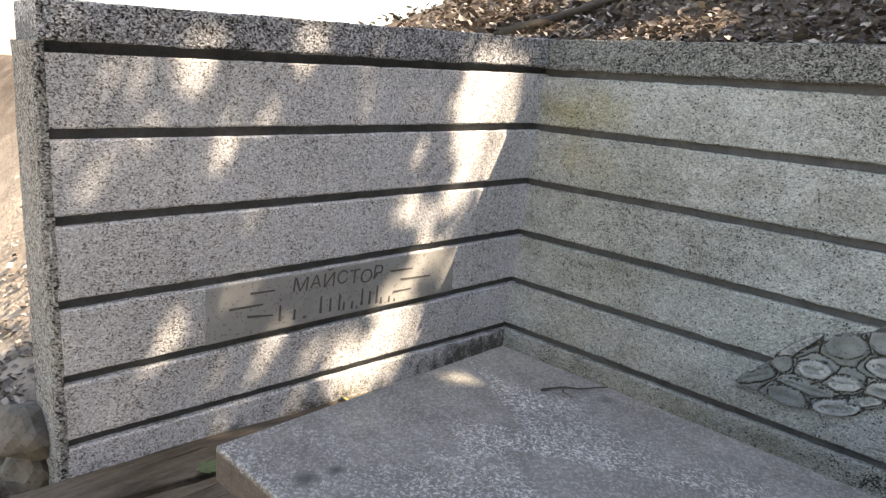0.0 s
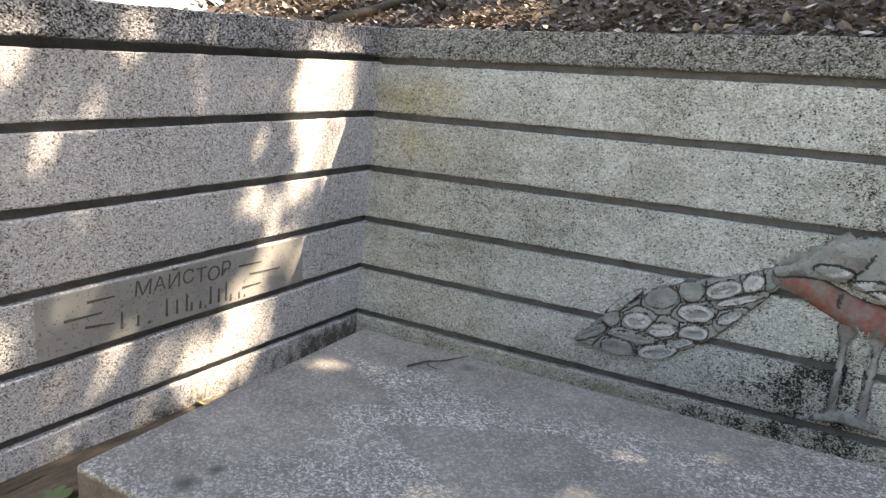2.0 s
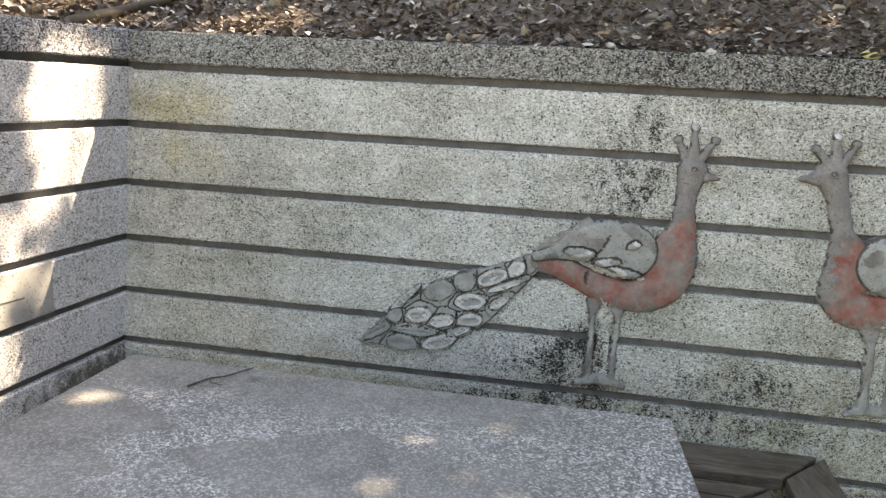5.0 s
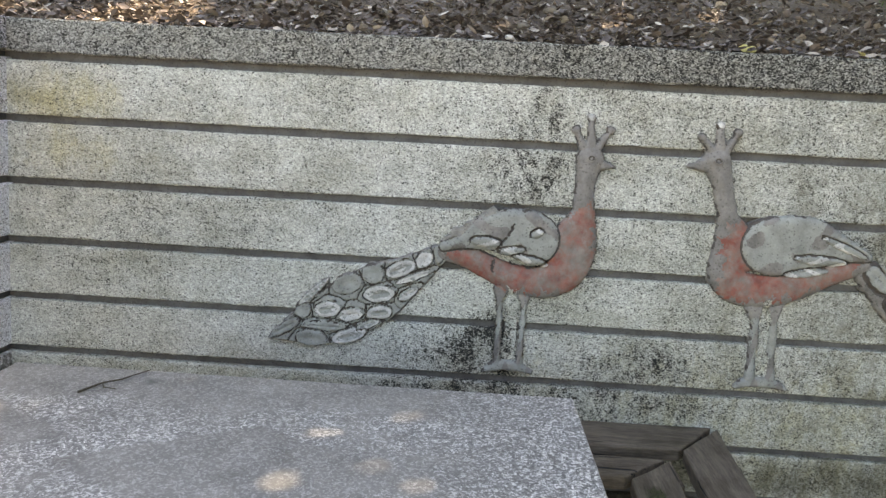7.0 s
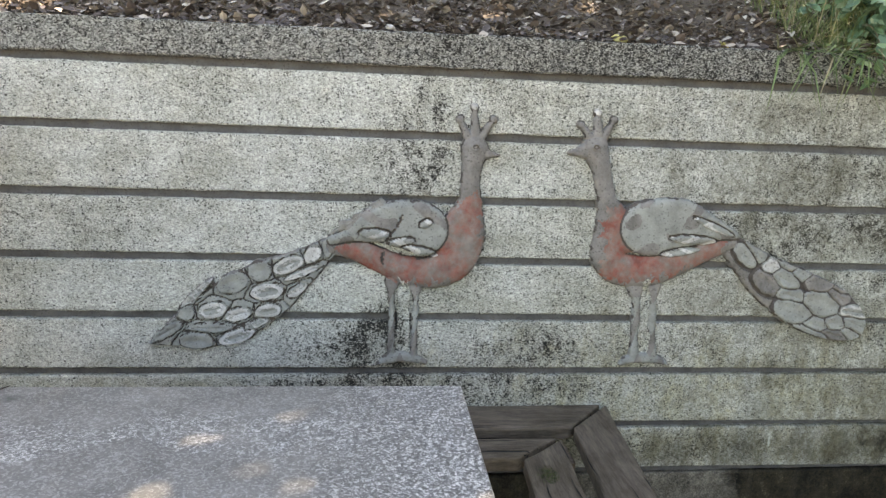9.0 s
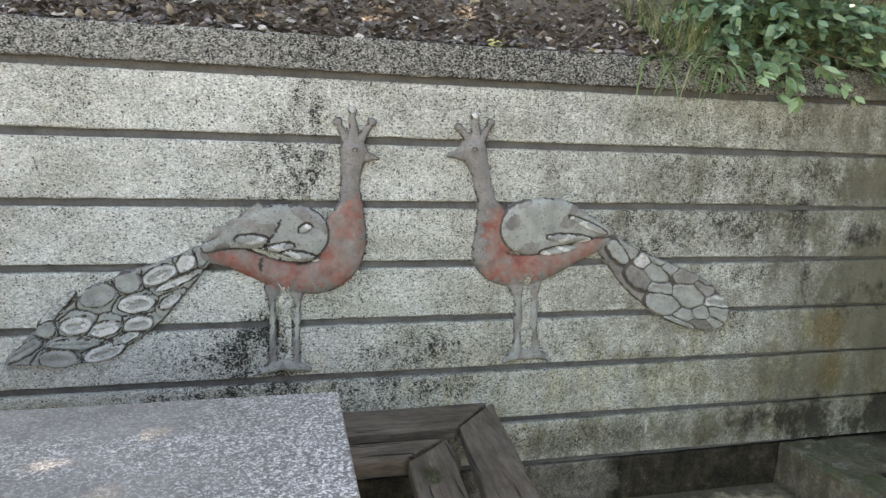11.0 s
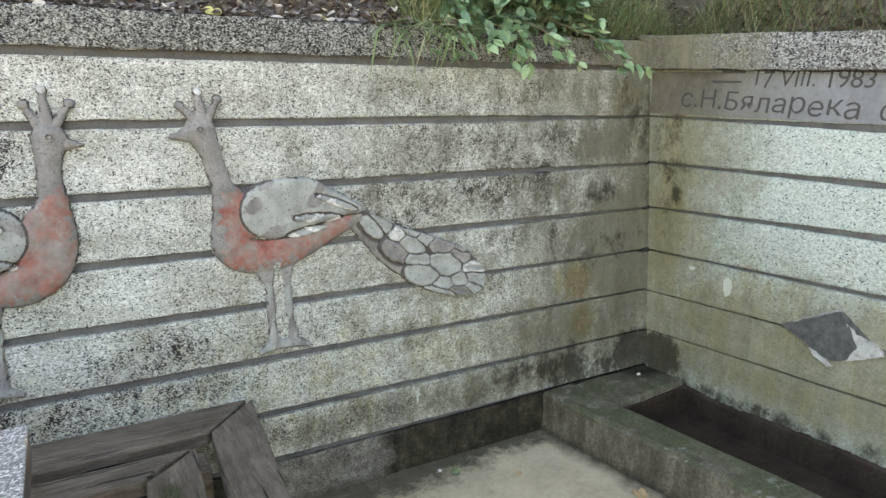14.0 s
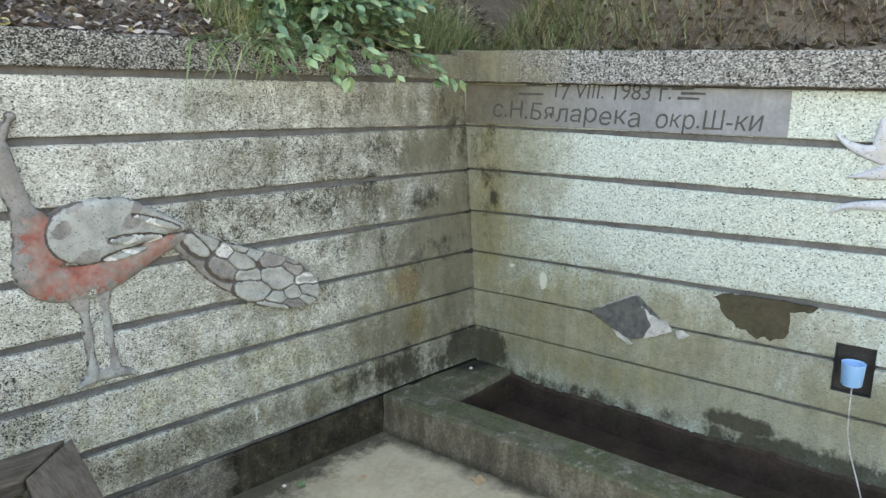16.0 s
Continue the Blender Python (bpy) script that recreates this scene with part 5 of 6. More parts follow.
def tube(name, pts, r, mat, parent=None, n=7, taper=1.0):
    """A round rod along a list of points."""
    pts = [Vector(p) for p in pts]
    verts, faces = [], []
    for i, p in enumerate(pts):
        t = (pts[min(i + 1, len(pts) - 1)] - pts[max(i - 1, 0)]).normalized()
        a = t.cross(Vector((0.31, 0.22, 0.93))).normalized()
        b = t.cross(a)
        rr = r * (1 + (taper - 1) * i / (len(pts) - 1))
        verts += [p + (a * math.cos(2 * math.pi * k / n) + b * math.sin(2 * math.pi * k / n)) * rr for k in range(n)]
    for i in range(len(pts) - 1):
        for k in range(n):
            faces.append((i * n + k, i * n + (k + 1) % n, (i + 1) * n + (k + 1) % n, (i + 1) * n + k))
    faces += [tuple(range(n))[::-1], tuple((len(pts) - 1) * n + k for k in range(n))]
    return mesh_object(name, verts, faces, mat, parent, smooth=True)


BLUE = Mat("blue_plastic", 0.35)
BLUE = BLUE.done(BLUE.ramp(BLUE.noise(9, 3), [(0.3, (0.16, 0.36, 0.62)), (0.7, (0.24, 0.46, 0.7))]))
CORD = cement("pale_cord", (0.26, 0.26, 0.24), (0.45, 0.45, 0.42), 60, 0.6)
cup = tagged(root("plastic_cup"), "light blue plastic cup hung over the spout", "cup")
cup.location = W_RIGHT.at(1.745, 0.548, 0.062)
cup_body = part("body", lathe([(0.032, 0.0), (0.035, 0.004), (0.0395, 0.081), (0.041, 0.086), (0.038, 0.086), (0.0365, 0.08), (0.031, 0.008), (0.002, 0.006)]), BLUE, cup, smooth=True)
tube("spout", [W_RIGHT.at(1.745, 0.6, -0.02) - cup.location, W_RIGHT.at(1.745, 0.598, 0.06) - cup.location], 0.012, NICHE, cup)
tube("cord", [W_RIGHT.at(1.75, 0.55, 0.075) - cup.location, W_RIGHT.at(1.752, 0.47, 0.08) - cup.location, W_RIGHT.at(1.756, 0.38, 0.085) - cup.location, W_RIGHT.at(1.775, 0.3, 0.1) - cup.location,
              W_RIGHT.at(1.81, 0.22, 0.13) - cup.location, W_RIGHT.at(1.85, 0.12, 0.16) - cup.location, W_RIGHT.at(1.87, 0.013, 0.17) - cup.location], 0.0027, CORD, cup_body)


# ---- ground: one sheet with the bank behind the walls ----
def smooth(a, b, v):
    t = max(0.0, min(1.0, (v - a) / (b - a)))
    return t * t * (3 - 2 * t)


def bank_height(x, y):
    return 1.785 + (0.42 + 0.35 * smooth(3.0, 5.0, x)) * max(0.0, y - 0.2) + 0.1 * max(0.0, y - 2.0) - 0.25 * max(0.0, y - 9)


def ground_height(x, y):
    lump = 0.035 * noise.noise(Vector((x * 1.7, y * 1.7, 3))) + 0.012 * noise.noise(Vector((x * 7, y * 7, 1)))
    if y >= 0.155:
        z = bank_height(x, y)
        if x < -0.3:
            z = max(0.45 - 0.02 * min(-x, 20), z - 0.1 * (-0.3 - x) - 0.9 * max(0.0, -2.4 - x))
        return z + lump * smooth(0.15, 0.6, y)
    left, right = inner_left(y) - 0.085, inner_right(y) + 0.1
    if x > right:
        return 1.77 + 0.95 * max(0, x - right - 0.15) - 0.75 * max(0, x - right - 3) + lump
    if x < left:
        out = left - x
        z = min(1.77, 1.72 + 0.92 * (y + 0.1)) if y > -1.55 else 0.386 - 0.05 * (-1.55 - y)
        z = max(0.3, z) - 0.06 * min(out, 4.0)
        k = smooth(0.0, 0.5, out) if y < -1.63 else 1.0
        return -0.05 + (max(z, 0.02) + lump + 0.05) * k
    return -0.05


def axis(lo, hi, fine, extra=()):
    out, v = list(extra), lo
    while v < hi:
        out.append(v)
        near = min(abs(v - a) for a in fine)
        v += 0.045 if near < 0.45 else 0.11 if near < 2.5 else 0.8 if near < 14 else 10
    return sorted(out + [hi])


gx, gy = axis(-70, 80, [-0.15, 4.85, 2.3]), axis(-70, 90, [0.5, -0.9], (0.1401, 0.1601))
gv = [(x, y, ground_height(x, y)) for y in gy for x in gx]
nx = len(gx)
gf = [(j * nx + i, j * nx + i + 1, (j + 1) * nx + i + 1, (j + 1) * nx + i) for j in range(len(gy) - 1) for i in range(nx - 1)]
tagged(mesh_object("ground", gv, gf, EARTH, smooth=True), "brown earth bank above and behind the walls", "ground", kind="structure")


# ---- leaves, grass and litter ----
def leaf_cloud(name, places, mat, shape="oval", parent=None):
    """Many small leaves in one mesh: (place, way, up, length, width, curl)."""
    verts, faces = [], []
    for p, way, up, ln, wd, curl in places:
        side = way.cross(up)
        if side.length < 1e-4:
            continue
        side.normalize()
        nrm = side.cross(way).normalized()
        rows = [(0.0, 0.06, 0.0), (0.33, 1.0, 0.5), (0.66, 0.85, 0.5), (1.0, 0.03, 0.0)] if shape == "oval" else [(0.0, 0.06, 0.0), (0.2, 0.78, 0.3), (0.42, 1.0, 0.5), (0.72, 0.58, 0.5), (1.0, 0.02, 0.0)] if shape == "pointed" else [(0.0, 1.0, 0.0), (0.5, 0.75, 0.4), (1.0, 0.06, 0.0)]
        base = len(verts)
        for k, w, c in rows:
            mid = p + way * (ln * k) + nrm * (curl * ln * (k * k) + 0)
            verts += [mid - side * (wd / 2 * w) + nrm * (abs(curl) * wd * 0.5 * w), mid, mid + side * (wd / 2 * w) + nrm * (abs(curl) * wd * 0.5 * w)]
        for i in range(len(rows) - 1):
            a = base + 3 * i
            faces += [(a, a + 1, a + 4, a + 3), (a + 1, a + 2, a + 5, a + 4)]
    return mesh_object(name, verts, faces, mat, parent)


def rand_way(r, flat=1.0):
    a = r.uniform(0, 2 * math.pi)
    return Vector((math.cos(a), math.sin(a), r.uniform(-0.5, 0.5) * flat)).normalized()


r = random.Random(11)
places = []
for _ in range(18000):
    x = r.uniform(-1.8, 5.3)
    y = 0.15 + abs(r.gauss(0, 0.55))
    z = ground_height(x, y) + r.uniform(0.0, 0.022) + (0.012 if y < 0.3 else 0)
    k = r.choice([0.011, 0.015, 0.02, 0.027, 0.042]) * r.uniform(0.8, 1.25)
    places.append((Vector((x, y, z)), rand_way(r, 1.0), (Vector((0, 0, 1)) + rand_way(r) * r.uniform(0, 0.9)).normalized(), k, k * r.uniform(0.4, 0.75), r.uniform(-0.5, 0.5)))
side_places = []
for _ in range(1500):
    y = r.uniform(-2.6, 0.15)
    x = inner_right(y) + 0.13 + abs(r.gauss(0, 0.4))
    k = r.uniform(0.025, 0.06)
    side_places.append((Vector((x, y, max(ground_height(x, y), 1.76) + r.uniform(0.0, 0.03))), rand_way(r), (Vector((0, 0, 1)) + rand_way(r) * 0.7).normalized(), k, k * 0.6, r.uniform(-0.5, 0.5)))
for _ in range(2600):
    x, y = -0.3 - abs(r.gauss(0, 0.9)), r.uniform(0.15, 2.6)
    k = r.uniform(0.025, 0.07)
    places.append((Vector((x, y, ground_height(x, y) + 0.01)), rand_way(r), (Vector((-0.5, 0, 0.8)) + rand_way(r) * 0.7).normalized(), k, k * 0.6, r.uniform(-0.5, 0.5)))
for _ in range(8000):
    y = r.uniform(-2.2, 0.1)
    x = inner_left(y) - 0.2 - abs(r.gauss(0, 1.0))
    k = r.uniform(0.015, 0.045)
    places.append((Vector((x, y, ground_height(x, y) + 0.012)), rand_way(r), (Vector((0, 0, 1)) + rand_way(r) * 0.6).normalized(), k, k * 0.6, r.uniform(-0.5, 0.5)))
for _ in range(420):
    x, y = r.uniform(-0.1, 3.6), r.uniform(0.13, 0.26)
    k = r.uniform(0.025, 0.055)
    places.append((Vector((x, y, 1.8 + r.uniform(0.0, 0.02))), rand_way(r, 0.6), (Vector((0, -0.3, 1)) + rand_way(r) * 0.6).normalized(), k, k * r.uniform(0.4, 0.7), r.uniform(-0.5, 0.5)))
tagged(leaf_cloud("leaf_litter", places, LITTER), "brown and pale dry leaves covering the bank", "leaf litter", kind="stuff")
tagged(leaf_cloud("leaf_litter", side_places, MUDDY), "dull brown dead leaves behind the side wall", "leaf litter", kind="stuff")

# green spray of leaves hanging over the cap in the corner
shrub = tagged(root("shrub", (3.9, 0.3, 1.82)), "green leafy shrub hanging over the wall's cap", "shrub")
r = random.Random(23)
leaves, tops, stems = [], [], []
for k in range(130):
    main = k < 16
    x0 = r.uniform(3.5, 4.25)
    start = Vector((x0, r.uniform(0.15, 0.45), r.uniform(1.82, 1.9)))
    if main:
        end = Vector((3.4 + 0.064 * k + r.uniform(-0.03, 0.03), r.uniform(-0.1, 0.02), r.uniform(1.67, 1.75)))
        if k > 11:
            end = Vector((4.16 + 0.055 * (k - 11), -0.1, r.uniform(1.65, 1.69)))
    else:
        end = Vector((r.uniform(3.36, 4.35), r.uniform(-0.05, 0.3), r.uniform(1.76, 2.14)))
    mid = (start + end) / 2 + Vector((0, 0, r.uniform(0.1, 0.22)))
    pts = [start * (1 - t) ** 2 + mid * 2 * t * (1 - t) + end * t * t for t in [i / 8 for i in range(9)]]
    stems.append(pts)
    for i in range(2, 9):
        for _ in range(3):
            d = (pts[i] - pts[i - 1]).normalized()
            way = (d * 0.6 + rand_way(r, 1.2) * 0.8 + Vector((0, -0.35, -0.5))).normalized()
            ln = r.uniform(0.034, 0.072)
            leaf = (pts[i] + rand_way(r) * 0.012 - shrub.location, way, (Vector((0, -0.75, 0.65)) + rand_way(r) * 0.5).normalized(), ln, ln * r.uniform(0.46, 0.62), r.uniform(-0.1, 0.35))
            (leaves if pts[i].z < 1.8 + r.uniform(-0.03, 0.05) or r.random() < 0.15 else tops).append(leaf)
leaf_cloud("foliage", leaves, GREEN, "pointed", shrub)
leaf_cloud("upper_foliage", tops, DEEP_GREEN, "pointed", shrub)
for pts in stems[:30]:
    tube("stem", [p - shrub.location for p in pts], 0.0028, DRY, shrub, n=5, taper=0.4)


def blades(name, n, where, mat, lo, hi, lean, label, category, seed, droop=0.5, wide=0.006):
    r = random.Random(seed)
    out = []
    verts, faces = [], []
    for _ in range(n):
        p = where(r)
        a = r.uniform(0, 2 * math.pi)
        ln = r.uniform(lo, hi)
        dirn = (Vector((math.cos(a) * 0.45, math.sin(a) * 0.45, 1)) + Vector(lean)).normalized()
        fall = Vector((math.cos(a) * 0.6, math.sin(a) * 0.6 - 0.3, -1.0)) * droop * r.uniform(0.3, 1.3)
        side = Vector((-math.sin(a), math.cos(a), 0)) * wide * r.uniform(0.5, 1.2)
        b = len(verts)
        for k in range(6):
            t = k / 5
            q = p + dirn * (ln * t) + fall * (ln * t * t)
            w = side * (1 - t) ** 0.7
            verts += [q - w / 2, q + w / 2]
        for k in range(5):
            faces.append((b + 2 * k, b + 2 * k + 1, b + 2 * k + 3, b + 2 * k + 2))
    return tagged(mesh_object(name, verts, faces, mat), label, category, kind="stuff")


def corner_spot(r):
    x, y = r.uniform(3.42, 4.9), 0.17 + abs(r.gauss(0, 0.3))
    return Vector((x, y, ground_height(x, y) - 0.01))


def right_spot(r):
    y = r.uniform(-2.6, 0.25)
    x = inner_right(y) + 0.2 + abs(r.gauss(0, 0.35))
    return Vector((x, y, max(ground_height(x, y), 1.76) - 0.02))


blades("grass", 3200, corner_spot, GRASS, 0.1, 0.36, (0, -0.25, 0), "green grass blades growing on the bank by the corner", "grass", 31)
blades("grass", 1500, lambda r: min((right_spot(r) for _ in range(7)), key=lambda v: abs(v.y - 0.1)), GRASS, 0.1, 0.34, (-0.1, 0, 0), "sparse green grass behind the side wall", "grass", 32)
blades("dry_grass", 3000, right_spot, DRY, 0.1, 0.36, (-0.05, 0, 0), "dry brown grass stems behind the side wall", "dry grass", 33, 0.7, 0.005)
blades("dry_grass", 2600, lambda r: (lambda x, y: Vector((x, y, ground_height(x, y))))(r.uniform(-1.8, 3.4), 0.2 + abs(r.gauss(0, 0.6))), DRY, 0.03, 0.12, (0, 0, -0.5),
       "dry straw among the leaves on the bank", "dry grass", 34, 0.9, 0.004)
hang = tagged(root("hanging_grass", (3.4, 0.12, 1.8)), "green grass tuft drooping over the wall's cap", "grass")
r = random.Random(41)
vs = []
for _ in range(60):
    x = r.uniform(3.22, 3.62)
    p0 = Vector((x, 0.14, 1.8))
    ln = r.uniform(0.14, 0.32)
    a = r.uniform(-1.6, 1.3)
    vs.append((p0 - hang.location, Vector((a * 0.5, -0.75, r.uniform(-0.4, 0.5))).normalized(), Vector((0, -0.4, 0.9)).normalized(), ln, r.uniform(0.005, 0.011), r.uniform(-0.8, -0.35)))
leaf_cloud("blades", vs, GRASS, "blade", hang)

MOSS = leafy("dull_moss", [(0.0, (0.03, 0.04, 0.016)), (1.0, (0.11, 0.125, 0.05))], 0.9)


def moss_spot(r):
    a, k = r.uniform(0, 2 * math.pi), 0.03 * r.random() ** 0.6
    return Vector((2.305 + k * math.cos(a), -0.47 + 1.6 * k * math.sin(a), 0.456))


blades("moss", 320, moss_spot, MOSS, 0.006, 0.02, (0, 0, 0), "small tuft of green moss growing on the bench plank", "moss", 71, 0.8, 0.004)

# ---- small loose things ----
YELLOW = leafy("yellow_leaf", [(0.0, (0.5, 0.42, 0.12)), (1.0, (0.55, 0.5, 0.18))], 0.6)
PALE_GREEN = leafy("fading_leaf", [(0.0, (0.09, 0.135, 0.065)), (1.0, (0.13, 0.18, 0.08))], 0.5)
WHITE = cement("white_stone", (0.4, 0.39, 0.36), (0.66, 0.65, 0.61), 40, 0.8)
TAN = leafy("tan_leaf", [(0.0, (0.4, 0.27, 0.14)), (1.0, (0.45, 0.3, 0.16))], 0.6)


def lobed_leaf(name, place, size, turn, mat, label, tilt=0.0, seed=0):
    """A lobed leaf lying loose, slightly curled."""
    n = 40
    bm = bmesh.new()
    c = bm.verts.new((0, 0, 0.004))
    ring = []
    for i in range(n):
        a = 2 * math.pi * i / n
        rr = size * (0.62 + 0.38 * abs(math.cos(2.5 * a)) ** 0.7) * (0.75 + 0.25 * math.cos(a))
        ring.append(bm.verts.new((rr * math.cos(a), rr * math.sin(a), 0.004 + 0.22 * rr * rr / size * (1 + 0.6 * math.sin(3 * a + seed)))))
    for i in range(n):
        bm.faces.new((c, ring[i], ring[(i + 1) % n]))
    ob = part(name, bm, mat)
    sol = ob.modifiers.new("thickness", "SOLIDIFY")
    sol.thickness = 0.0012
    ob.matrix_world = Matrix.Translation(place) @ pose(0, 0, 0, tilt, 0, turn)
    return tagged(ob, label, "leaf")


lobed_leaf("fallen_leaf", (0.03, -1.36, 0.45), 0.05, 40, PALE_GREEN, "fading green lobed leaf lying on the bench")
lobed_leaf("fallen_leaf", (-0.035, -0.77, 0.452), 0.045, 200, YELLOW, "yellow green fallen leaf on the bench", 25)
lobed_leaf("fallen_leaf", (3.03, 0.17, 1.805), 0.03, 90, YELLOW, "small yellow leaf on the wall's cap", 35)
lobed_leaf("fallen_leaf", (2.62, 0.165, 1.805), 0.045, 20, YELLOW, "yellow leaf on the wall's cap", 30)
lobed_leaf("fallen_leaf", (3.995, -0.625, 0.0), 0.042, 120, TAN, "tan lobed leaf lying on the floor")
lobed_leaf("fallen_leaf", (3.43, -0.12, 0.0), 0.03, 10, PALE_GREEN, "small green leaf on the wet floor", 10)
lobed_leaf("fallen_leaf", (3.66, -0.26, 0.0), 0.018, 70, TAN, "tiny brown leaf on the floor")


def pebble(name, place, size, mat, label, category, seed, flat=0.6):
    bm = bmesh.new()
    bmesh.ops.create_icosphere(bm, subdivisions=3 if size > 0.05 else 2, radius=1.0)
    for v in bm.verts:
        k = 1 + 0.3 * noise.noise(v.co * 1.3 + Vector((seed, 0, 0))) + 0.1 * noise.noise(v.co * 4 + Vector((0, seed, 0)))
        v.co = Vector((v.co.x * size * k, v.co.y * size * 0.8 * k, v.co.z * size * flat * k))
    ob = part(name, bm, mat, smooth=size < 0.05)
    ob.location = place
    return tagged(ob, label, category)


pebble("pebble", (3.38, -0.08, 0.006), 0.009, WHITE, "small white pebble on the wet floor", "pebble", 3)
pebble("pebble", (4.53, -0.06, 0.19), 0.011, WHITE, "white pebble on the trough's end block", "pebble", 4)
pebble("pebble", (1.805, 0.17, 1.812), 0.017, WHITE, "white scrap lying on the wall's cap", "scrap", 6)
for i, (x, y, z, k) in enumerate([(-0.4, -1.7, 0.5, 0.11), (-0.43, -1.68, 0.36, 0.1), (-0.47, -1.5, 0.5, 0.06), (-0.6, -1.72, 0.36, 0.05), (-0.9, -1.45, 0.4, 0.04), (-1.3, -1.5, 0.36, 0.05), (-0.75, -1.25, 0.6, 0.035), (-0.38, -1.84, 0.3, 0.08), (-0.55, -1.38, 0.52, 0.03), (-0.68, -1.55, 0.4, 0.028)]):
    tagged(pebble("stone", (x, y, z), k, STONE, "rough pale field stone beside the wall's end", "stone", 10 + i, 0.75), group="stones by the wall's end")
for i in range(26):
    x, y = random.Random(100 + i).uniform(-0.3, 4.2), 0.2 + 0.6 * random.Random(200 + i).random()
    k = random.Random(300 + i).uniform(0.012, 0.035)
    tagged(pebble("stone", (x, y, ground_height(x, y) + k * 0.25), k, STONE, "small pale stone among the dry leaves", "stone", 30 + i, 0.6), group="stones on the bank")

tube_stick = tube("branch", [(-0.3, 0.2, 1.82), (-0.22, 0.42, 1.9), (-0.12, 0.66, 2.0), (-0.05, 0.95, 2.12)], 0.028, BARK, taper=0.6)
tagged(tube_stick, "dark fallen branch lying on the bank", "branch")
twig = tagged(root("twig", (0.8, -0.69, TZ)), "thin dark forked twig lying on the table", "twig")
tube("main_stem", [(-0.05, -0.08, 0.004), (-0.02, -0.02, 0.006), (0.02, 0.0, 0.01), (0.06, 0.08, 0.008)], 0.0032, BARK, twig, 5, 0.5)
tube("side_stem", [(-0.02, -0.02, 0.005), (0.0, -0.05, 0.008), (0.03, -0.05, 0.005)], 0.0022, BARK, twig, 5, 0.5)

# ---- tree over the court: its crown shades the walls, with gaps that let sun through ----
tree = tagged(root("tree", (8.6, 5.2, ground_height(8.6, 5.2) - 0.2)), "tall leafy tree on the bank shading the court", "tree")
E1 = TO_SUN.cross(Vector((0, 0, 1))).normalized()
E2 = E1.cross(TO_SUN).normalized()
N_LEFT, N_UP = Vector((1, -0.105, 0)).normalized(), Vector((0, 0, 1))


def left_at(y, z):
    return (0.105 * y, y, z)


# gaps in the crown, by the patches of sun that they throw: place, the surface's normal, radius
GAPS = [(left_at(y, z), N_LEFT, k) for y, z, k in [
    (-0.1, 1.62, 0.1), (-0.2, 1.62, 0.1), (-0.19, 1.52, 0.12), (-0.27, 1.52, 0.07), (-0.1, 1.45, 0.1), (-0.2, 1.41, 0.11), (-0.22, 1.32, 0.09), (-0.24, 1.26, 0.07),
    (-0.5, 1.133, 0.062), (-0.29, 1.165, 0.045), (-0.457, 0.917, 0.05), (-0.4, 0.96, 0.045), (-0.56, 0.82, 0.05), (-0.62, 0.78, 0.03),
    (-0.742, 0.644, 0.048), (-0.7, 0.58, 0.045), (-0.581, 0.645, 0.035), (-0.465, 0.693, 0.05), (-0.5, 0.62, 0.035), (-0.78, 0.5, 0.055), (-0.597, 0.512, 0.045), (-0.66, 0.55, 0.03), (-0.72, 0.42, 0.035),
    (-1.299, 1.568, 0.03), (-1.198, 1.323, 0.008), (-1.306, 1.664, 0.01), (-0.977, 1.675, 0.026), (-0.711, 1.674, 0.01), (-0.56, 1.69, 0.006), (-1.381, 0.791, 0.012), (-1.347, 0.865, 0.004),
    (-1.098, 0.687, 0.018), (-1.155, 0.582, 0.01), (-1.265, 0.473, 0.008), (-1.478, 0.662, 0.01), (-0.93, 0.62, 0.0), (-0.98, 0.5, 0.0), (-0.756, 1.51, -0.004), (-0.86, 1.6, -0.008), (-1.43, 0.74, 0.002), (-1.04, 0.72, -0.004)]]
GAPS += [((x, y, TZ), N_UP, k) for x, y, k in [(0.57, -0.9, 0.018), (0.62, -0.875, -0.006), (0.582, -0.739, -0.012), (0.69, -0.83, -0.012), (1.11, -1.25, 0.014), (1.36, -1.1, 0.008), (1.41, -1.02, -0.012),
        (1.385, -0.85, -0.002), (1.633, -1.098, -0.004), (1.57, -0.787, -0.004), (1.61, -0.74, -0.01), (1.104, -0.97, -0.012), (1.73, -0.85, -0.012), (1.2, -1.12, -0.016)]]
rr = random.Random(77)
GAPS += [((rr.uniform(-0.6, 4.5), rr.uniform(0.2, 1.0), 1.95), N_UP, rr.uniform(0.0, 0.04)) for _ in range(12)]
GAPS += [((rr.uniform(-0.6, 0.5), rr.uniform(0.3, 1.4), 2.0), N_UP, rr.uniform(0.06, 0.18)) for _ in range(12)]
GAPS += [((0.2 * i + rr.uniform(-0.07, 0.07), rr.uniform(0.13, 0.24), 1.82), N_UP, rr.uniform(-0.012, 0.022)) for i in range(-1, 18)]
GP, GN, GK = (np.array([tuple(q[i]) if i < 2 else q[i] for q in GAPS]) for i in range(3))
SUN_V = np.array(TO_SUN)
GS = GN @ SUN_V
shaded = [Vector((x, y, z)) for x in (-2.3, 13.0) for y in (-11.0, 6.5) for z in (0, 2.2)]
a0, a1 = min(p.dot(E1) for p in shaded), max(p.dot(E1) for p in shaded)
b0, b1 = min(p.dot(E2) for p in shaded), max(p.dot(E2) for p in shaded)
rr = random.Random(5)
crown_v, crown_f = [], []
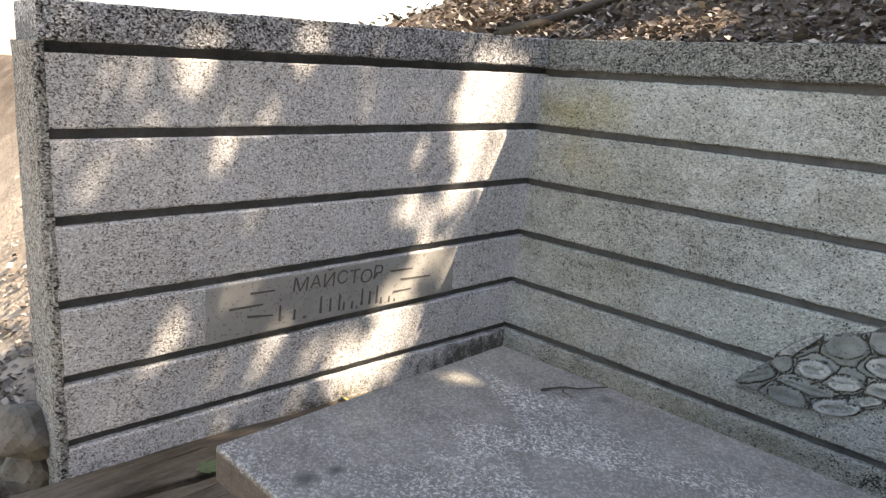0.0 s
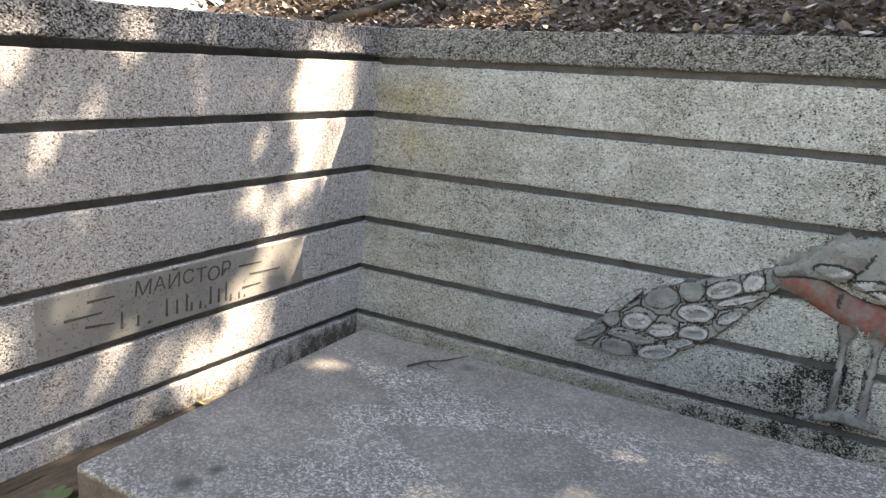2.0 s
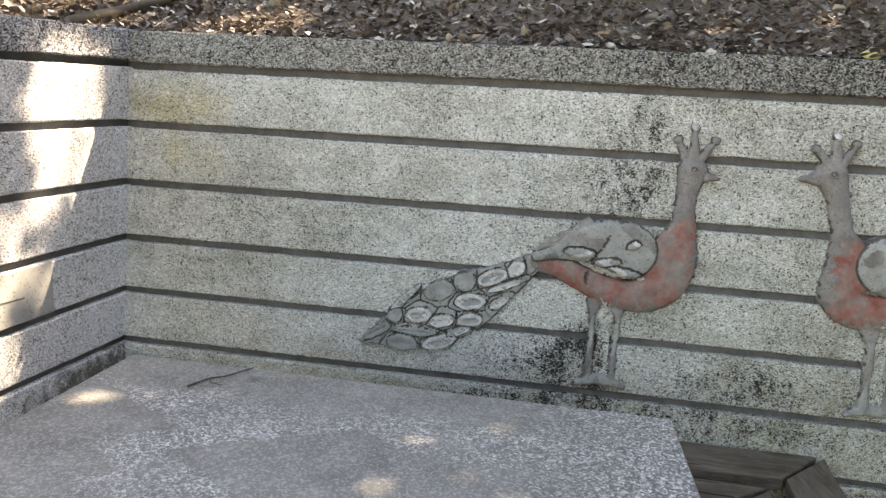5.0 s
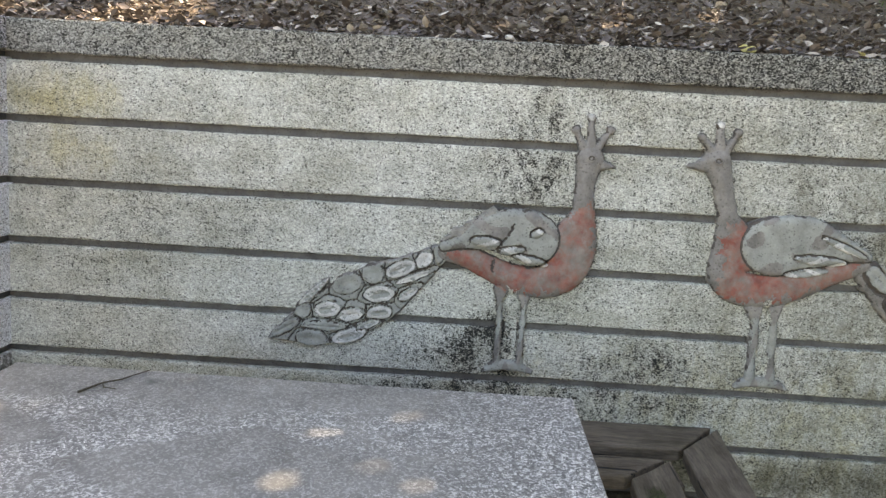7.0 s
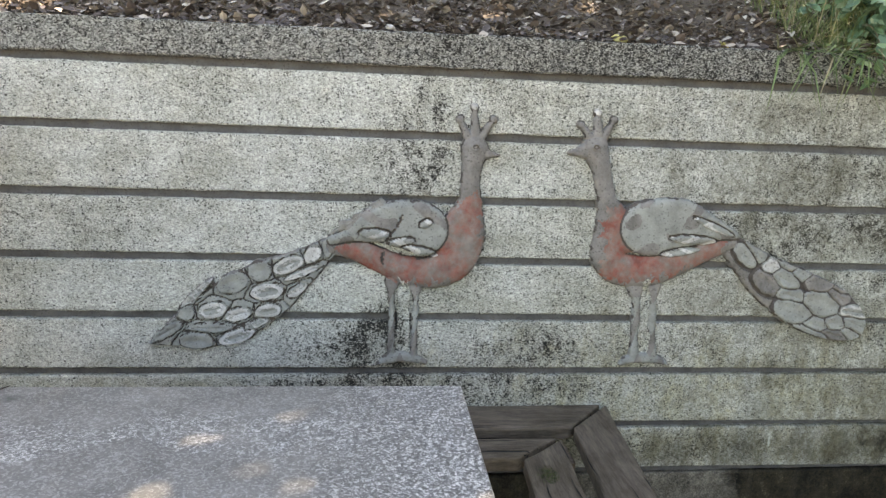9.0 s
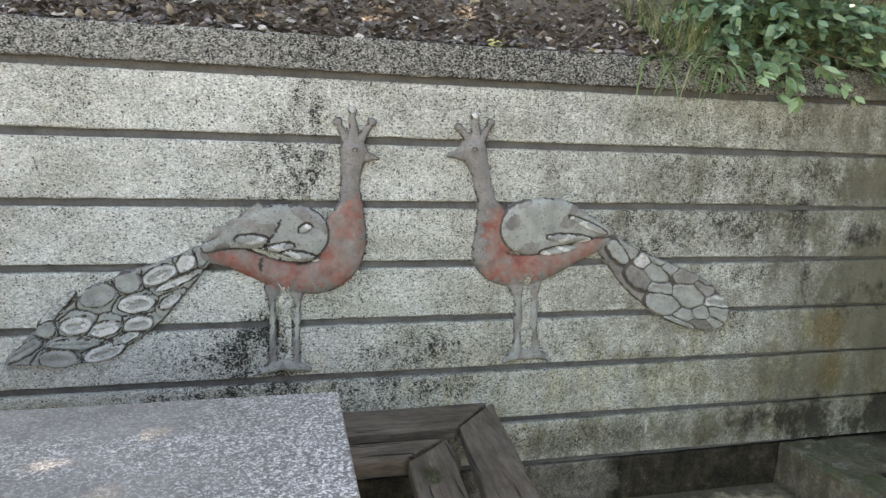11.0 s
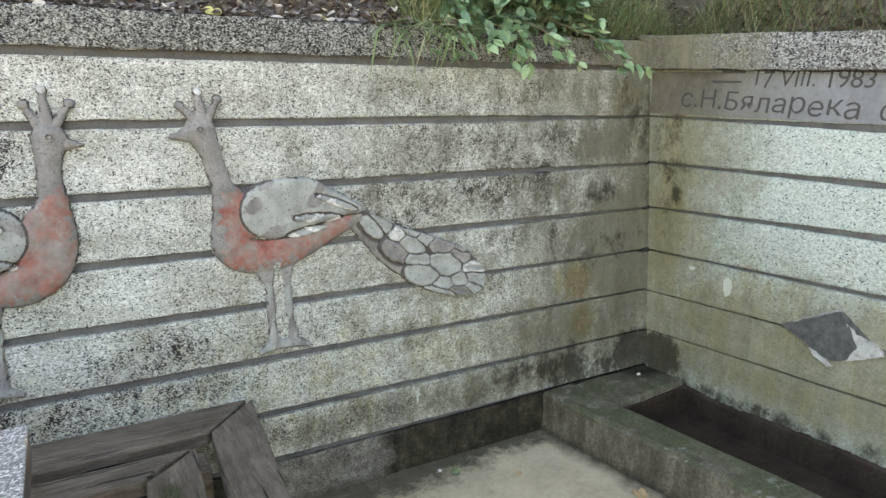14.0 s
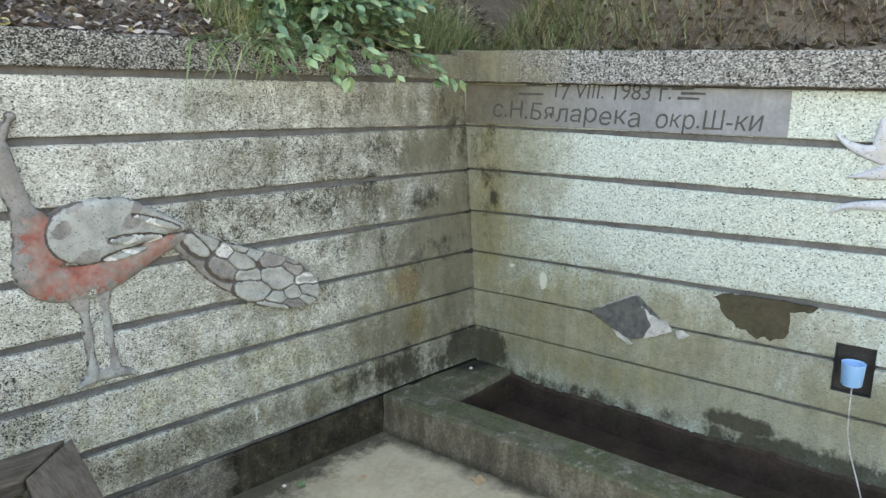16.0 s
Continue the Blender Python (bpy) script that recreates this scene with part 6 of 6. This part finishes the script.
for _ in range(820000):
    a, b, up = rr.uniform(a0, a1), rr.uniform(b0, b1), rr.uniform(6.4, 8.6)
    # the unseen crown is drawn out forward on the trough's side to cut sky light
    sh = E1 * a + E2 * b
    sh = sh - TO_SUN * (sh.z / TO_SUN.z)
    if sh.y < -2.95 - 3.6 * smooth(1.8, 3.8, sh.x) + 0.25 * math.sin(3 * sh.x) or sh.x < -1.5 + 0.2 * math.sin(4 * sh.y) or sh.y > 5.8 + 0.4 * math.sin(2 * sh.x):
        continue
    far = sh.x > 4.8 or sh.y > 1.2 or sh.y < -3.0
    if far and rr.random() > 0.3:
        continue
    ln = rr.uniform(0.14, 0.22) if far else rr.uniform(0.07, 0.125)
    p = E1 * a + E2 * b + TO_SUN * up
    q = np.array(p)
    # the crown is thin where it throws its shade on the left wall
    on = p - TO_SUN * (p.dot(N_LEFT) / TO_SUN.dot(N_LEFT))
    if -1.9 < on.y < -0.3 and 0.35 < on.z < 1.9 and rr.random() > (0.54 if on.z > 1.35 else 0.78):
        continue
    foot = q - SUN_V * (((q - GP) * GN).sum(1) / GS)[:, None]
    if np.any(np.linalg.norm(foot - GP, axis=1) < GK + 0.36 * ln):
        continue
    way = (E1 * rr.uniform(-1, 1) + E2 * rr.uniform(-1, 1) + TO_SUN * rr.uniform(-0.35, 0.35)).normalized()
    side = way.cross((TO_SUN + rand_way(rr) * 0.4).normalized()).normalized() * ln * 0.38
    p = p - tree.location
    n = len(crown_v)
    crown_v += [p - way * ln / 2, p + side, p + way * ln / 2, p - side]
    crown_f.append((n, n + 1, n + 2, n + 3))
mesh_object("crown", crown_v, crown_f, CANOPY, tree)
tube("trunk", [(0, 0, 0), (-0.1, -0.05, 1.5), (0.0, -0.3, 3.0), (-0.3, -0.7, 5.2), (-0.6, -1.1, 7.6)], 0.22, BARK, tree, 12, 0.45)
for i in range(7):
    a = i * 0.9
    tube("limb", [(-0.2, -0.5, 4.2 + 0.35 * i), (-0.9 + 0.8 * math.cos(a), -1.2 + 0.8 * math.sin(a), 5.4 + 0.28 * i), (-1.6 + 1.9 * math.cos(a), -1.9 + 1.9 * math.sin(a), 6.3 + 0.25 * i)], 0.06, BARK, tree, 7, 0.3)

# ---- unseen screen of leaves, added beyond the open side to block low sky light ----
r = random.Random(61)
screen_v, screen_f = [], []
for _ in range(9000):
    a = radians(r.uniform(-82, -12))
    d = r.uniform(14, 18)
    z = 10 * r.random() ** 0.8 * (0.75 + 0.25 * math.sin(9 * a))
    p = Vector((2 + d * math.cos(a), -2 + d * math.sin(a), z + 0.2))
    u = rand_way(r) * r.uniform(0.35, 0.75)
    v = u.cross(rand_way(r, 3.0)).normalized() * r.uniform(0.25, 0.5)
    n = len(screen_v)
    screen_v += [p - u, p + v, p + u, p - v]
    screen_f.append((n, n + 1, n + 2, n + 3))
tagged(mesh_object("sky_screen", screen_v, screen_f, CANOPY), "unseen screen of green leaves added to block low sky light", "woods", kind="stuff")
